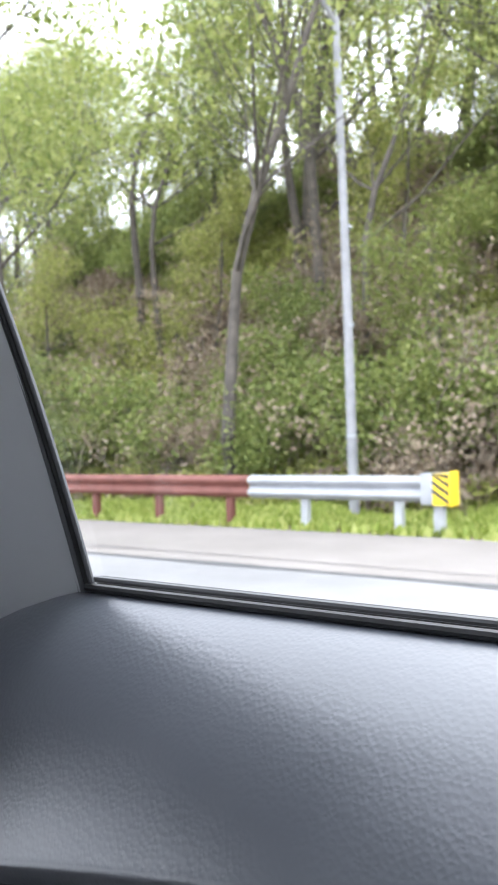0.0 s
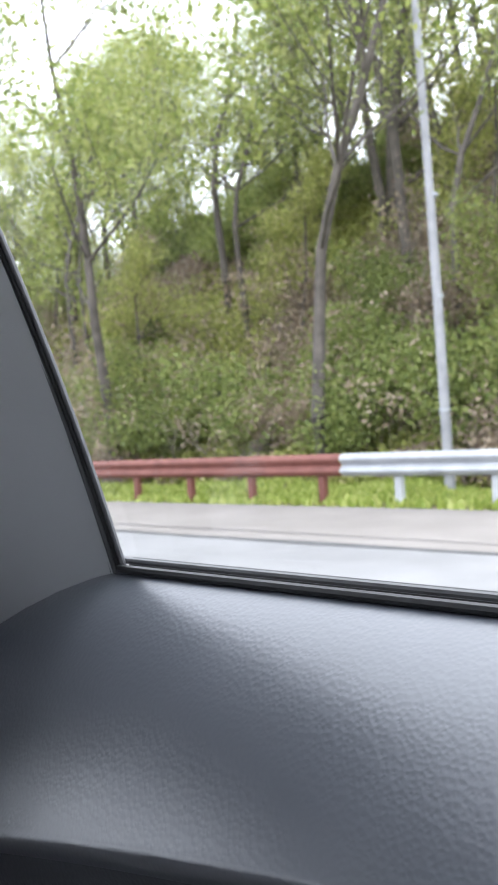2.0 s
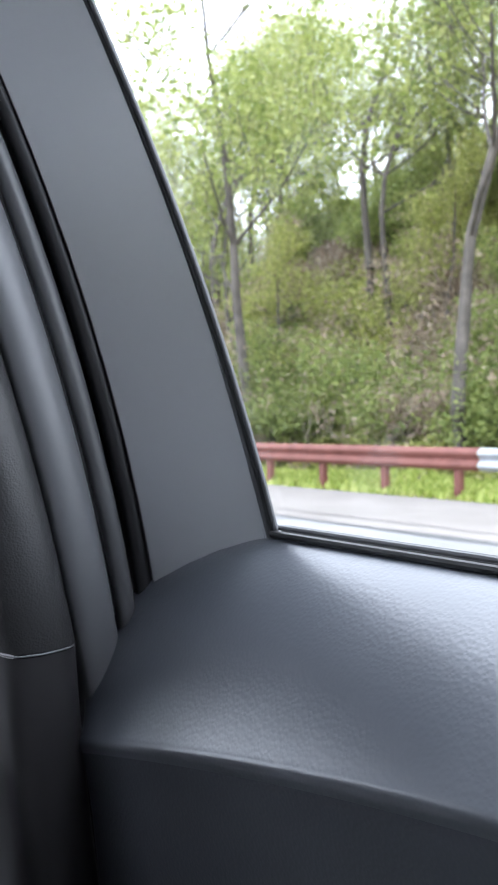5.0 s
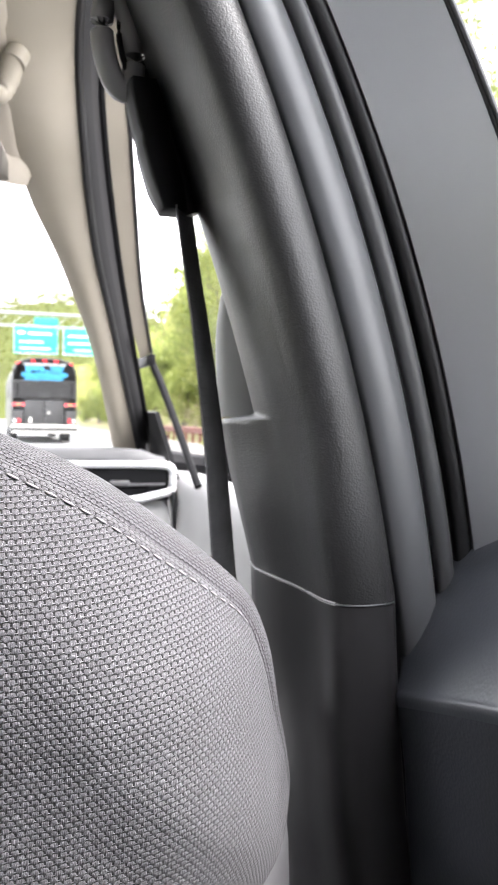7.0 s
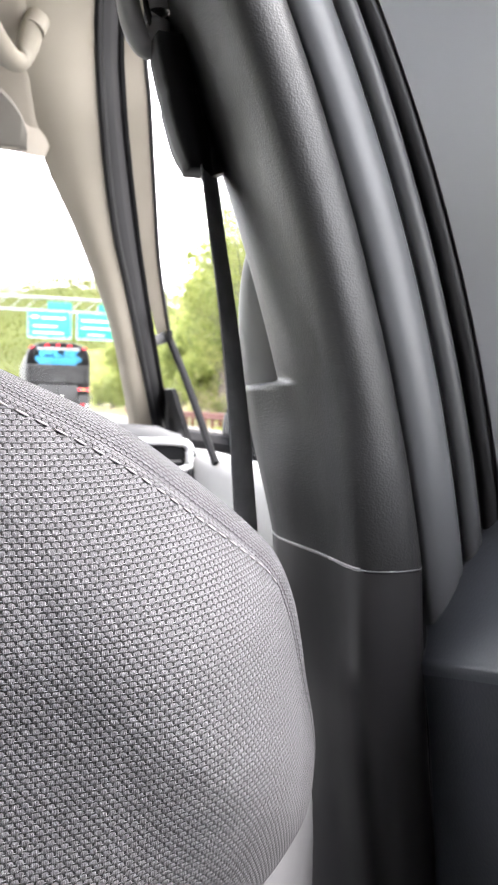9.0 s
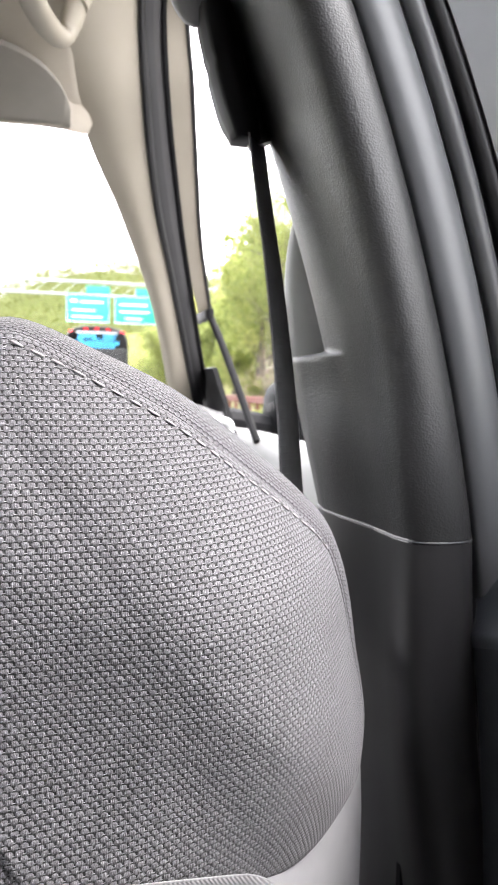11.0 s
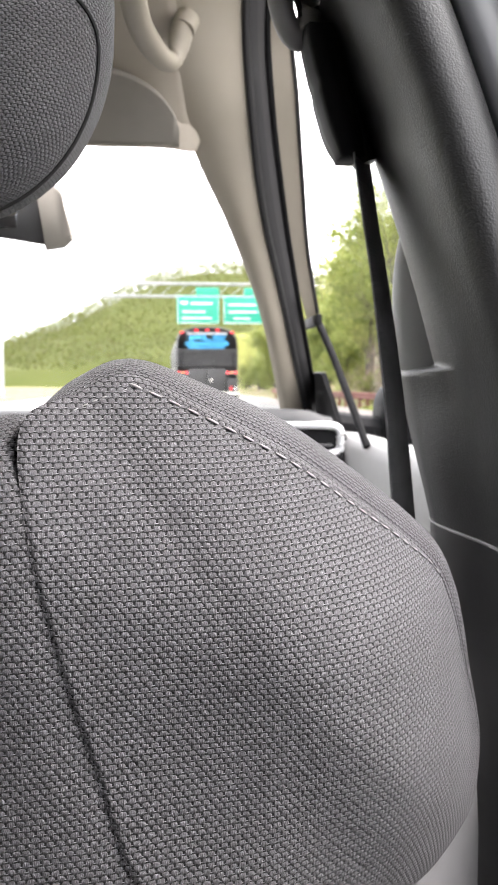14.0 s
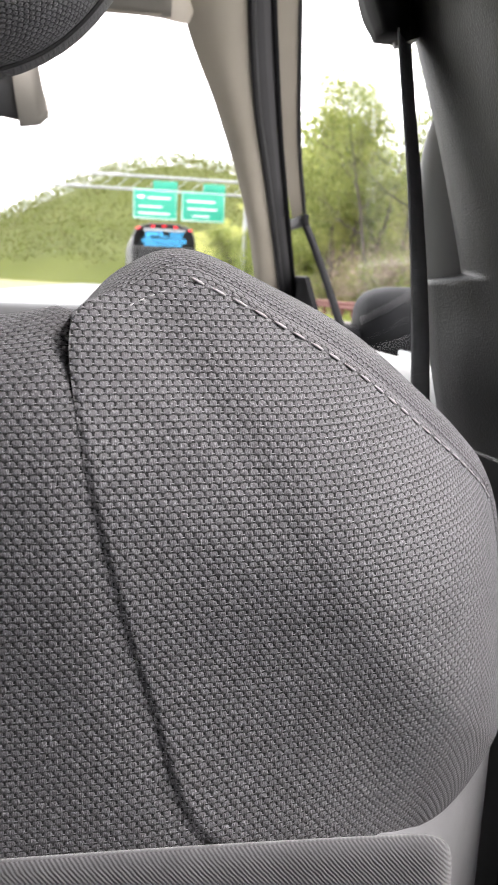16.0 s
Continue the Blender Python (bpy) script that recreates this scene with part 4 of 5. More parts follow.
# pocket panel with a rolled top edge and rounded corners
rows = []
for a in steps(-1, 1, 60):
    dx = 0.2170 * math.sin(a * math.pi / 2) if abs(a) < 0.999 else 0.2170 * a
    corner = max(0.0, abs(dx) - 0.2010) / 0.016
    zt = 0.9410 - 0.0035 * (abs(dx) / 0.2) ** 2.5 - 0.022 * (1 - math.sqrt(max(0.0, 1 - corner * corner)))
    yb = 0.2775 + 0.012 * corner ** 3
    rows.append([(SEAT_MID + dx, yb + q, zt - h) for q, h in ((0.016, 0.016), (0.009, 0.006), (0.0055, 0.0018), (0.0025, 0.0008), (0.0005, 0.003), (-0.0005, 0.007), (-0.001, 0.014), (-0.002, 0.04), (-0.002, 0.2), (0.01, 0.42))])
part("pocket_panel", grid(rows), POCKET_CLOTH, seat, "grey twill pocket panel with a rolled edge", 70)
# seat core and cushion close the seat towards the front
weave_by(part("front_cushion", solid((0.05, 0.40, 0.50), (0.55, 0.47, 1.06), 0.03, 3), WEAVE, seat), flat_cloth)
weave_by(part("seat_base", solid((0.03, 0.45, 0.42), (0.57, 0.98, 0.60), 0.05, 3), WEAVE, seat), flat_cloth)
# headrest with posts
def rest(c, puff=1.0):
    sx = math.copysign(abs(c[0]) ** 0.62, c[0])
    sz = math.copysign(abs(c[2]) ** 0.80, c[2])
    sy = math.copysign(abs(c[1]) ** 0.8, c[1])
    return Vector((SEAT_MID + 0.118 * puff * sx * (1 - 0.10 * (sz < 0) * sz * sz), 0.425 + 0.052 * puff * sy + 0.012 * sz, 1.285 + 0.106 * puff * sz))


bm = bmesh.new()
bmesh.ops.create_uvsphere(bm, u_segments=48, v_segments=32, radius=1)
for v_ in bm.verts:
    v_.co = rest(v_.co)
weave_by(part("headrest", bm, HEADREST_WEAVE, seat, "dark grey woven headrest", 60), lambda i, co: (0.1 * math.atan2(co.y - 0.425, co.x - SEAT_MID), 0.0, co.z))
seam_dirs = [Vector(d) for d in ((-0.6, -1, 0.0), (-0.1, -1, 0.04), (0.4, -1, 0.03), (0.8, -0.8, -0.03), (1, -0.45, -0.14), (1, -0.28, -0.36), (0.95, -0.18, -0.7), (0.6, -0.1, -1), (0.0, -0.1, -1))]
part("headrest_seam", sweep([rest(d.normalized(), 1.003) for d in spline(seam_dirs, 60)], 0.0009, 6), DARK_SEAM, seat)
for px_ in (0.265, 0.335):
    part("headrest_post", sweep([Vector((px_, 0.43, 1.05)), Vector((px_, 0.43, 1.22))], 0.006, 10), SATIN_METAL, seat)
# stitching
part("main_seam", sweep([p + Vector((-0.0002, 0.0018, 0)) for p in seam_right], 0.00045, 6), DARK_SEAM, seat)
bm = bmesh.new()
sweep([Vector((x, 0, 0.0005 * math.sin((x + 0.0026) / 0.0052 * math.pi))) for x in steps(-0.0026, 0.0026, 4)], lambda u: 0.00026 + 0.00030 * math.sin(u * math.pi), 6, bm)
stitch_mesh = smooth(mesh_from(bm, "stitch"))
stitch_mesh.materials.append(THREAD)


def stitches(line, pitch, inset, size, start=0.0, stop=1.0):
    dist = [0.0]
    for a, b in zip(line, line[1:]):
        dist.append(dist[-1] + (b - a).length)
    s = dist[-1] * start
    while s < dist[-1] * stop:
        j = next(i for i in range(len(dist) - 1) if dist[i + 1] >= s)
        p = line[j].lerp(line[j + 1], (s - dist[j]) / (dist[j + 1] - dist[j]))
        d = (line[j + 1] - line[j]).normalized()
        ob = new("stitch", stitch_mesh)
        z_ = Vector((0, -1, 0))
        y_ = z_.cross(d).normalized()
        z_ = d.cross(y_)
        m = Matrix((d, y_, z_)).transposed().to_4x4()
        ob.matrix_world = Matrix.Translation(p + Vector(inset)) @ m @ Matrix.Scale(size, 4)
        ob.parent = seat
        ob.matrix_parent_inverse = seat.matrix_world.inverted()
        s += pitch


WING_MID = Vector((0.475, 0.2945, 1.005))


def on_wing(p, s):
    q = WING_MID.lerp(p, s)
    q.y = WING_MID.y + (p.y - WING_MID.y) * s ** 2.1
    return q


stitches([on_wing(p, seam_s(16 + 0.8 * k) - 0.002) for k, p in enumerate(spline(WING[2:9], 60))], 0.0077, (0, -0.0003, 0), 1.0, 0.0, 0.86)
stitches([on_wing(p, SEAM_S + 0.004) for p in spline(WING[0:3], 20)], 0.0040, (0, 0.0001, 0), 0.45, 0.45)

# plain walls that close the cabin
rows = [[(-0.70, y, 0.35), (-0.72, y, 0.8), (-0.765, y, 1.0), (-0.77, y, 1.02)] for y in (-0.8, 0, 0.8, 1.5)]
tagged(part("wall_left", thick(grid(rows), 0.03), DOOR_GRAIN), "dark grey door panels closing the far side", "wall", kind="structure")
for y in (0.47, -0.75, 1.30):
    tagged(part("trim", sweep([Vector((-0.77, y, 1.05)), Vector((-0.70, y, 1.30)), Vector((-0.60, min(y, 1.05), 1.45))], 0.04, 8), PILLAR_GRAIN), "grey far side door pillar", "trim", kind="structure")
# unseen wall, drawn forward to cut light from the far rear window
rows = [[(-0.77, y, 1.07), (-0.72, y, 1.30), (-0.62, y, 1.56)] for y in (-0.82, -0.5, -0.12)]
tagged(part("wall_quarter", thick(grid(rows), 0.03), PILLAR_GRAIN), "unseen grey wall that cuts light from the far side rear window", "wall", kind="structure")
# unseen panes, added so their tint regulates light from the left
rows = [[(-0.775, y, 1.02), (-0.73, y, 1.28), (-0.62, y, 1.50)] for y in (-0.15, 0.47, 0.9, 1.28)]
tagged(part("window_2", thick(grid(rows), 0.004), TINTED_GLASS), "unseen far side windows, faintly tinted to dim the incoming light", "window", kind="structure")
tagged(part("floor", solid((-0.75, -0.85, 0.30), (0.75, 1.5, 0.36), 0.01), LOWER_TRIM), "dark carpeted car floor", "floor", kind="structure")
# unseen bench and windowless rear wall, placed to block light from behind
bm = solid((-0.74, -0.88, 0.30), (0.74, -0.80, 1.16), 0.02)
box(bm, (-0.70, -0.52, 0.36), (0.70, -0.40, 1.14), 0.04)
box(bm, (0.60, -0.80, 1.10), (0.80, -0.42, 1.53), 0.02)
box(bm, (-0.74, -0.88, 1.158), (0.74, -0.80, 1.57), 0.01)
box(bm, (-0.62, -0.46, 1.10), (0.56, -0.34, 1.34), 0.05)
tagged(part("wall_rear", bm, DOOR_GRAIN), "unseen dark rear bench and windowless wall that block light from behind", "wall", kind="structure")


# ---------------------------------------------------------------- outside: ground, road, verge
ROAD_EDGE, VERGE, RAIL_X = 9.2, 9.3, 9.5


def bank(x, y):
    """Height of the ground beside the road."""
    if x < VERGE:
        if x < -14:
            return -0.06 + 0.02 * min(-14 - x, 60)
        return -0.06
    u = x - VERGE
    far = max(0.0, min(1.0, (y - 45) / 60))
    steep = 1.15 * (1 - far) + 0.10 * far
    base = 0.02 * min(u, 2.5) + steep * max(0.0, u - 2.2) * (1 - math.exp(-max(0.0, u - 2.2) / 3.0))
    top = 15.0 - 7.0 * max(0.0, min(1.0, (y - 6) / 22)) + 2.0 * math.sin(y * 0.05 + 1) + 1.5 * math.sin(y * 0.13)
    h = top * (1 - math.exp(-base / top))
    h *= ease(-7.0, -1.0, y - 0.25 * u)
    return -0.04 + h + min(u, 6) / 6 * (0.55 * noise.noise((x * 0.35, y * 0.35, 3.1)) + 0.30 * noise.noise((x * 0.9, y * 0.9, 5.7)))


def stretch(lo, hi, near, n):
    """Spacing that is fine about zero and coarse far out."""
    out = []
    for i in range(n + 1):
        u = -1 + 2 * i / n
        out.append(near * u + math.copysign(abs(u) ** 5, u) * ((hi if u > 0 else -lo) - near))
    return out


gx = [-2500, -900, -300, -120, -60, -30, -14] + [9.2 + 0.45 * i for i in range(60)] + [38, 45, 60, 90, 150, 300, 900, 2500]
gy = [-2500, -900, -300, -120, -60, -30] + [-20 + 0.8 * i for i in range(110)] + [70, 75, 80, 90, 100, 115, 130, 160, 220, 400, 900, 2500]
gv = [(x, y, bank(x, y)) for y in gy for x in gx]
k = len(gx)
gf = [(j * k + i, j * k + i + 1, (j + 1) * k + i + 1, (j + 1) * k + i) for j in range(len(gy) - 1) for i in range(k - 1)]
ground = raw("ground", gv, gf, SOIL, smooth_it=True)
tagged(ground, "bare brown and green roadside bank rising from the verge", "ground", kind="structure")


def strip(name, x0, x1, z, material, label, y0=-600, y1=900):
    ys = [y0, -100, -20, 0, 20, 60, 120, 300, y1]
    ob = raw(name, [(x, y, z) for y in ys for x in (x0, x1)] , [(2 * i, 2 * i + 1, 2 * i + 3, 2 * i + 2) for i in range(len(ys) - 1)], material)
    return tagged(ob, label, "road", kind="structure")


strip("road", -9.0, 6.45, 0.0, ASPHALT, "pale grey concrete highway lanes with tar joints")
strip("road_shoulder", 6.45, ROAD_EDGE, 0.0, SHOULDER, "pale tan asphalt shoulder of the highway")
for lx in (-1.9,):
    tagged(strip("road_marking", lx - 0.06, lx + 0.06, 0.004, LINE_PAINT, "worn white painted lane edge line"), kind="structure")
for lx, jx in ((6.47, 0.11), (6.95, 0.03), (5.2, 0.03)):
    bmj = bmesh.new()
    rows = []
    for i in range(160):
        y = -20 + i * 0.5
        w = jx * (0.3 + 1.2 * abs(noise.noise((y * 0.7, lx, 0))))
        o = 0.05 * noise.noise((y * 0.25, lx * 3, 7))
        rows.append([(lx + o - w, y, 0.006), (lx + o + w, y, 0.006)])
    tagged(part("tar_joint", grid(rows), CRACK), "dark irregular tar-filled joint in the pavement", "crack", kind="structure")

rng = np.random.default_rng(5)


def scatter(count, x0, x1, y0, y1):
    xs = rng.uniform(x0, x1, count)
    ys = rng.uniform(y0, y1, count)
    return xs, ys, np.array([bank(a, b) for a, b in zip(xs, ys)])


def stuff(name, v, f, material, label, category):
    ob = raw(name, v.tolist(), f.tolist(), material)
    return tagged(ob, label, category, kind="stuff")


# grass on the verge
xs, ys, zs = scatter(26000, 9.15, 12.4, -4, 34)
keep = rng.uniform(size=len(xs)) < np.clip((xs - 9.1) / 0.5, 0, 1)
pos = np.stack([xs, ys, zs + 0.05], 1)[keep]
v, f = leaves_at(rng, pos, 0.085, 1.2)
stuff("grass", v, f, GRASS, "fresh green roadside grass along the verge", "grass")
# creeping growth over the bank
xs, ys, zs = scatter(190000, 11.6, 27, 0, 44)
patch = np.array([noise.noise((a * 0.28, b * 0.28, 1.7)) for a, b in zip(xs, ys)])
pos = np.stack([xs, ys, zs + rng.uniform(0.02, 0.45, len(xs))], 1)
sel = patch > -0.2
v, f = leaves_at(rng, pos[sel], 0.10)
stuff("ivy", v, f, LEAF_IVY, "tangled green creepers covering the steep bank", "creeper")
sel = (patch < 0.0) & (rng.uniform(size=len(xs)) < 0.6)
v, f = leaves_at(rng, pos[sel] + np.array([0, 0, 0.05]), 0.10, 0.4)
stuff("brush", v, f, LEAF_DRY, "dry brown brush and dead stems on the bank", "brush")


# ---------------------------------------------------------------- trees and shrubs
def branch(bm, rng, p, d, length, r, depth, tips, bend=0.25, split=3):
    n = 5
    path = [p]
    q, dd = p.copy(), d.copy()
    for i in range(n):
        dd = (dd + Vector(rng.normal(size=3)) * bend * 0.35 + Vector((0, 0, 0.06))).normalized()
        q = q + dd * (length / n)
        path.append(q.copy())
    sweep(path, lambda u: r * (1 - 0.62 * u), 6 if depth > 1 else 4, bm)
    tips.extend(path[2:] if depth <= 1 else path[-1:])
    if depth <= 0:
        return
    for i in range(split + (depth > 1)):
        u = rng.uniform(0.35, 1.0)
        at = path[min(n, int(u * n))]
        side = Vector(rng.normal(size=3))
        side = (side - side.dot(dd) * dd).normalized()
        nd = (dd * 0.65 + side * rng.uniform(0.5, 0.95) + Vector((0, 0, 0.15))).normalized()
        branch(bm, rng, at, nd, length * rng.uniform(0.5, 0.75), r * (1 - 0.6 * u) * 0.6, depth - 1, tips, bend, split)


def tree(seed, height, trunk_r, bark, leaf, leaves, leaf_size, lean, label, spread=0.9, fork=0.35, depth=3):
    rng = np.random.default_rng(seed)
    root = thing("tree", (0, 0, 0), label, "tree", "roadside trees")
    bm = bmesh.new()
    tips = []
    n = 9
    path = [Vector((0, 0, -0.4))]
    d = Vector((lean, 0.05, 1)).normalized()
    for i in range(n):
        d = (d + Vector(rng.normal(size=3)) * 0.07 + Vector((0, 0, 0.03))).normalized()
        path.append(path[-1] + d * height / n)
    sweep(path, lambda u: trunk_r * (1.25 - 1.1 * u) if u > 0.06 else trunk_r * (1.7 - 7.5 * u), 9, bm)
    for i in range(9):
        u = fork + (1 - fork) * (i + rng.uniform(0, 1)) / 9
        at = path[min(n, int(u * n))]
        a = rng.uniform(0, 2 * math.pi)
        nd = Vector((math.cos(a), math.sin(a), rng.uniform(0.35, 0.9))).normalized()
        branch(bm, rng, at, nd, height * rng.uniform(0.22, 0.36) * (1.25 - u * 0.6), trunk_r * (1.0 - 0.75 * u) * 0.55, depth - 1, tips)
    part("trunk", bm, bark, root)
    if leaves:
        v, f = leaf_cloud(rng, [t[:] for t in tips], leaves, spread, leaf_size)
        raw("crown", v.tolist(), f.tolist(), leaf, root)
    return root


def shrub(seed, size, leaf, count, label, dry=False):
    rng = np.random.default_rng(seed)
    root = thing("shrub", (0, 0, 0), label, "shrub", "roadside shrubs")
    bm = bmesh.new()
    tips = []
    for i in range(9):
        a = rng.uniform(0, 2 * math.pi)
        branch(bm, rng, Vector((0, 0, -0.1)), Vector((math.cos(a) * 0.8, math.sin(a) * 0.8, 0.8)).normalized(), size * rng.uniform(0.5, 0.9), 0.03, 1, tips, 0.4, 4)
    part("stems", bm, BARK, root)
    v, f = leaf_cloud(rng, [t[:] for t in tips], count, size * 0.3, 0.055 if not dry else 0.06, 0.7)
    raw("foliage", v.tolist(), f.tolist(), leaf, root)
    return root


kinds = [
    tree(11, 12.0, 0.12, BARK, LEAF_SPRING, 11000, 0.07, 0.05, "tall roadside tree with fresh yellow-green leaves", 0.75),
    tree(12, 10.0, 0.10, BARK, LEAF_SPRING, 9500, 0.07, -0.12, "slim leaning tree with thin spring foliage", 0.8),
    tree(13, 13.0, 0.17, BARK, LEAF_IVY, 8000, 0.075, 0.02, "thick trunk wrapped in green creepers", 0.65, 0.2),
    tree(14, 14.0, 0.12, BARK, LEAF_SPRING, 5500, 0.06, 0.0, "tall nearly bare tree with grey branches", 0.8, 0.3),
    tree(15, 12.0, 0.10, BARK, LEAF_SPRING, 1500, 0.06, -0.08, "bare grey tree with thin forking branches", 0.7, 0.25),
]
bushes = [
    shrub(21, 2.2, LEAF_DEEP, 8500, "dense green shrub at the foot of the bank"),
    shrub(22, 1.7, LEAF_SPRING, 6500, "bright green leafy shrub on the bank"),
    shrub(23, 1.8, LEAF_DRY, 4500, "tangle of dry brown brambles", True),
]


def bramble(seed, size, count, label):
    """A thicket of bare arching stems with a few dry leaves."""
    rng = np.random.default_rng(seed)
    root = thing("bramble_thicket", (0, 0, 0), label, "brambles", "roadside brambles")
    bm = bmesh.new()
    tips = []
    for i in range(16):
        a = rng.uniform(0, 2 * math.pi)
        at = Vector((rng.normal() * size * 0.3, rng.normal() * size * 0.3, -0.1))
        branch(bm, rng, at, Vector((math.cos(a) * 0.4, math.sin(a) * 0.4, 1)).normalized(), size * rng.uniform(0.5, 1.0), 0.016, 2, tips, 0.7, 2)
    part("stems", bm, DEAD_STEM, root)
    v, f = leaf_cloud(rng, [t[:] for t in tips], count, size * 0.2, 0.05, 0.8)
    raw("foliage", v.tolist(), f.tolist(), LEAF_DRY, root)
    return root


def plant(ob, x, y, turn, s, first):
    """Stands a plant on the ground; the bare stretch beside the car stays open."""
    y = max(y, 1.0 + 0.27 * (x - 9.3))
    m = Matrix.Translation((x, y, bank(x, y))) @ pose(0, 0, 0, 0, 0, turn)
    if first:
        ob.matrix_basis = m
        return ob
    c = copy_thing(ob, m)
    c.scale = (s, s, s)
    return c


used = set()
rng = np.random.default_rng(31)
for bx, count in ((12.9, 3), (15.6, 6), (18.5, 9), (22.0, 17), (26.0, 24), (30.0, 22)):
    for i in range(count):
        y = -3 + 44 * (i + rng.uniform(0.15, 0.85)) / count
        x = bx + rng.uniform(-0.9, 0.9)
        which = int(rng.choice(5, p=[0.2, 0.2, 0.12, 0.28, 0.2]))
        if bx > 20:
            which = int(rng.choice(5, p=[0.12, 0.13, 0.05, 0.42, 0.28]))
        if y > 12 and rng.uniform() < 0.38:
            which = int(rng.choice([3, 4]))
        plant(kinds[which], x, y, rng.uniform(0, 360), rng.uniform(0.75, 1.1) * (0.8 if y > 13 else 1.0), which not in used)
        used.add(which)
used = set()
for i in range(100):
    y = -3 + 46 * (i + rng.uniform(0.1, 0.9)) / 100
    x = 12.2 + abs(rng.normal()) * 1.4 if i % 3 == 0 else rng.uniform(13, 27)
    which = int(rng.choice(3, p=[0.48, 0.38, 0.14]))
    plant(bushes[which], x, y, rng.uniform(0, 360), rng.uniform(0.7, 1.15), which not in used)
    used.add(which)

# low leafy growth filling the slope between the trunks
thicket = [tree(41, 6.0, 0.07, BARK, LEAF_SPRING, 9000, 0.055, 0.10, "young leafy tree growing on the bank", 0.75, 0.12),
           tree(42, 7.0, 0.08, BARK, LEAF_IVY, 9000, 0.06, -0.06, "thin tree hung with green creepers", 0.7, 0.08),
           tree(43, 5.0, 0.06, BARK, LEAF_DRY, 2600, 0.05, 0.05, "thin grey-brown sapling with sparse buds", 0.6, 0.1)]
for i in range(34):
    which = (0, 1, 0, 2, 1, 0)[i % 6]
    plant(thicket[which], 13.0 + 13.0 * ((i * 0.618) % 1.0), -2 + 44 * (i + rng.uniform(0.1, 0.9)) / 34, rng.uniform(0, 360), rng.uniform(0.5, 0.9), i in (0, 1, 3))

# bare brambles along the foot of the bank
canes = [bramble(51, 2.4, 900, "tangle of bare grey-brown bramble stems"), bramble(52, 1.9, 1600, "low dry brambles with a few leaves")]
for i in range(36):
    plant(canes[i % 2], 12.0 + 5.0 * ((i * 0.618) % 1.0) ** 1.4, -2 + 44 * (i + rng.uniform(0.1, 0.9)) / 36, rng.uniform(0, 360), rng.uniform(0.7, 1.15), i < 2)

# bare trees standing forward on the slope
for i in range(8):
    plant(kinds[3 + i % 2], 13.2 + rng.uniform(0, 6), 2.5 + i * 2.0 + rng.uniform(-0.5, 0.5), rng.uniform(0, 360), rng.uniform(0.7, 1.05), False)

# taller trees on the slope further along
for i in range(14):
    plant(kinds[(4, 3, 1, 4)[i % 4]], 14.0 + rng.uniform(0, 7), 22 + i * 1.7 + rng.uniform(-0.7, 0.7), rng.uniform(0, 360), rng.uniform(0.7, 0.95), False)

# dense leafy trees along the verge further ahead
full = [tree(16, 10.5, 0.17, BARK, LEAF_SPRING, 9000, 0.17, 0.03, "full roadside tree in fresh green leaf", 1.15, 0.15),
        tree(17, 8.5, 0.13, BARK, LEAF_DEEP, 8000, 0.16, -0.05, "round leafy tree beside the highway", 1.2, 0.12)]
for i in range(26):
    y = 45 + i * 3.2 + rng.uniform(-1, 1)
    plant(full[i % 2], 12.6 + rng.uniform(0, 3.0) + max(0, y - 60) * 0.02, y, rng.uniform(0, 360), rng.uniform(0.45, 0.65), i < 2)

# trees along the verge further ahead
for i in range(44):
    y = 44 + i * 3.6 + rng.uniform(-2, 2)
    x = 13.0 + rng.uniform(0, 6) + max(0, y - 60) * 0.02
    plant(kinds[int(rng.choice(3))], x, y, rng.uniform(0, 360), rng.uniform(0.5, 0.75), False)


# wooded hills far ahead
def hill_height(x, y):
    h = 58 * math.exp(-((x - 30) / 92) ** 2 - ((y - 430) / 130) ** 2)
    h += 34 * math.exp(-((x - 160) / 80) ** 2 - ((y - 330) / 110) ** 2) + 10 * math.exp(-((x + 210) / 140) ** 2 - ((y - 560) / 130) ** 2)
    return h + 1.5


hx = [-420 + 16 * i for i in range(56)]
hy = [230 + 18 * i for i in range(36)]
hv = [(x, y, hill_height(x, y) - 1.0 if 0 < j < len(hy) - 1 else -6.0) for j, y in enumerate(hy) for x in hx]
k = len(hx)
hill = raw("hill", hv, [(j * k + i, j * k + i + 1, (j + 1) * k + i + 1, (j + 1) * k + i) for j in range(len(hy) - 1) for i in range(k - 1)], HILL_GREEN, smooth_it=True)
tagged(hill, "low wooded hill far ahead of the highway", "hill", kind="structure")
rng = np.random.default_rng(77)
px = rng.uniform(-400, 440, 270000)
py = rng.uniform(232, 560, 270000)
pz = np.array([hill_height(a, b) for a, b in zip(px, py)])
sel = (pz > 1.5)
lump = np.array([noise.noise((a * 0.08, b * 0.08, 0.3)) for a, b in zip(px, py)])
pos = np.stack([px, py, pz + 2.5 + 4.5 * lump + rng.uniform(-2, 3, len(px))], 1)[sel]
v, f = leaves_at(rng, pos, 0.55)
stuff("far_woods", v, f, LEAF_FAR, "distant woods in fresh spring leaf covering the hill", "woods")


# ---------------------------------------------------------------- guardrails
def w_beam(y0, y1, x, top):
    prof = [(0.0, 0.0), (-0.012, -0.012), (-0.06, -0.045), (-0.075, -0.07), (-0.06, -0.10), (-0.02, -0.135), (-0.005, -0.155), (-0.02, -0.175), (-0.06, -0.21), (-0.075, -0.24), (-0.06, -0.265), (-0.012, -0.298), (0.0, -0.31)]
    n = max(2, int((y1 - y0) / 2))
    return thick(grid([[(x + a, y, top + b) for a, b in prof] for y in steps(y0, y1, n)]), 0.004)


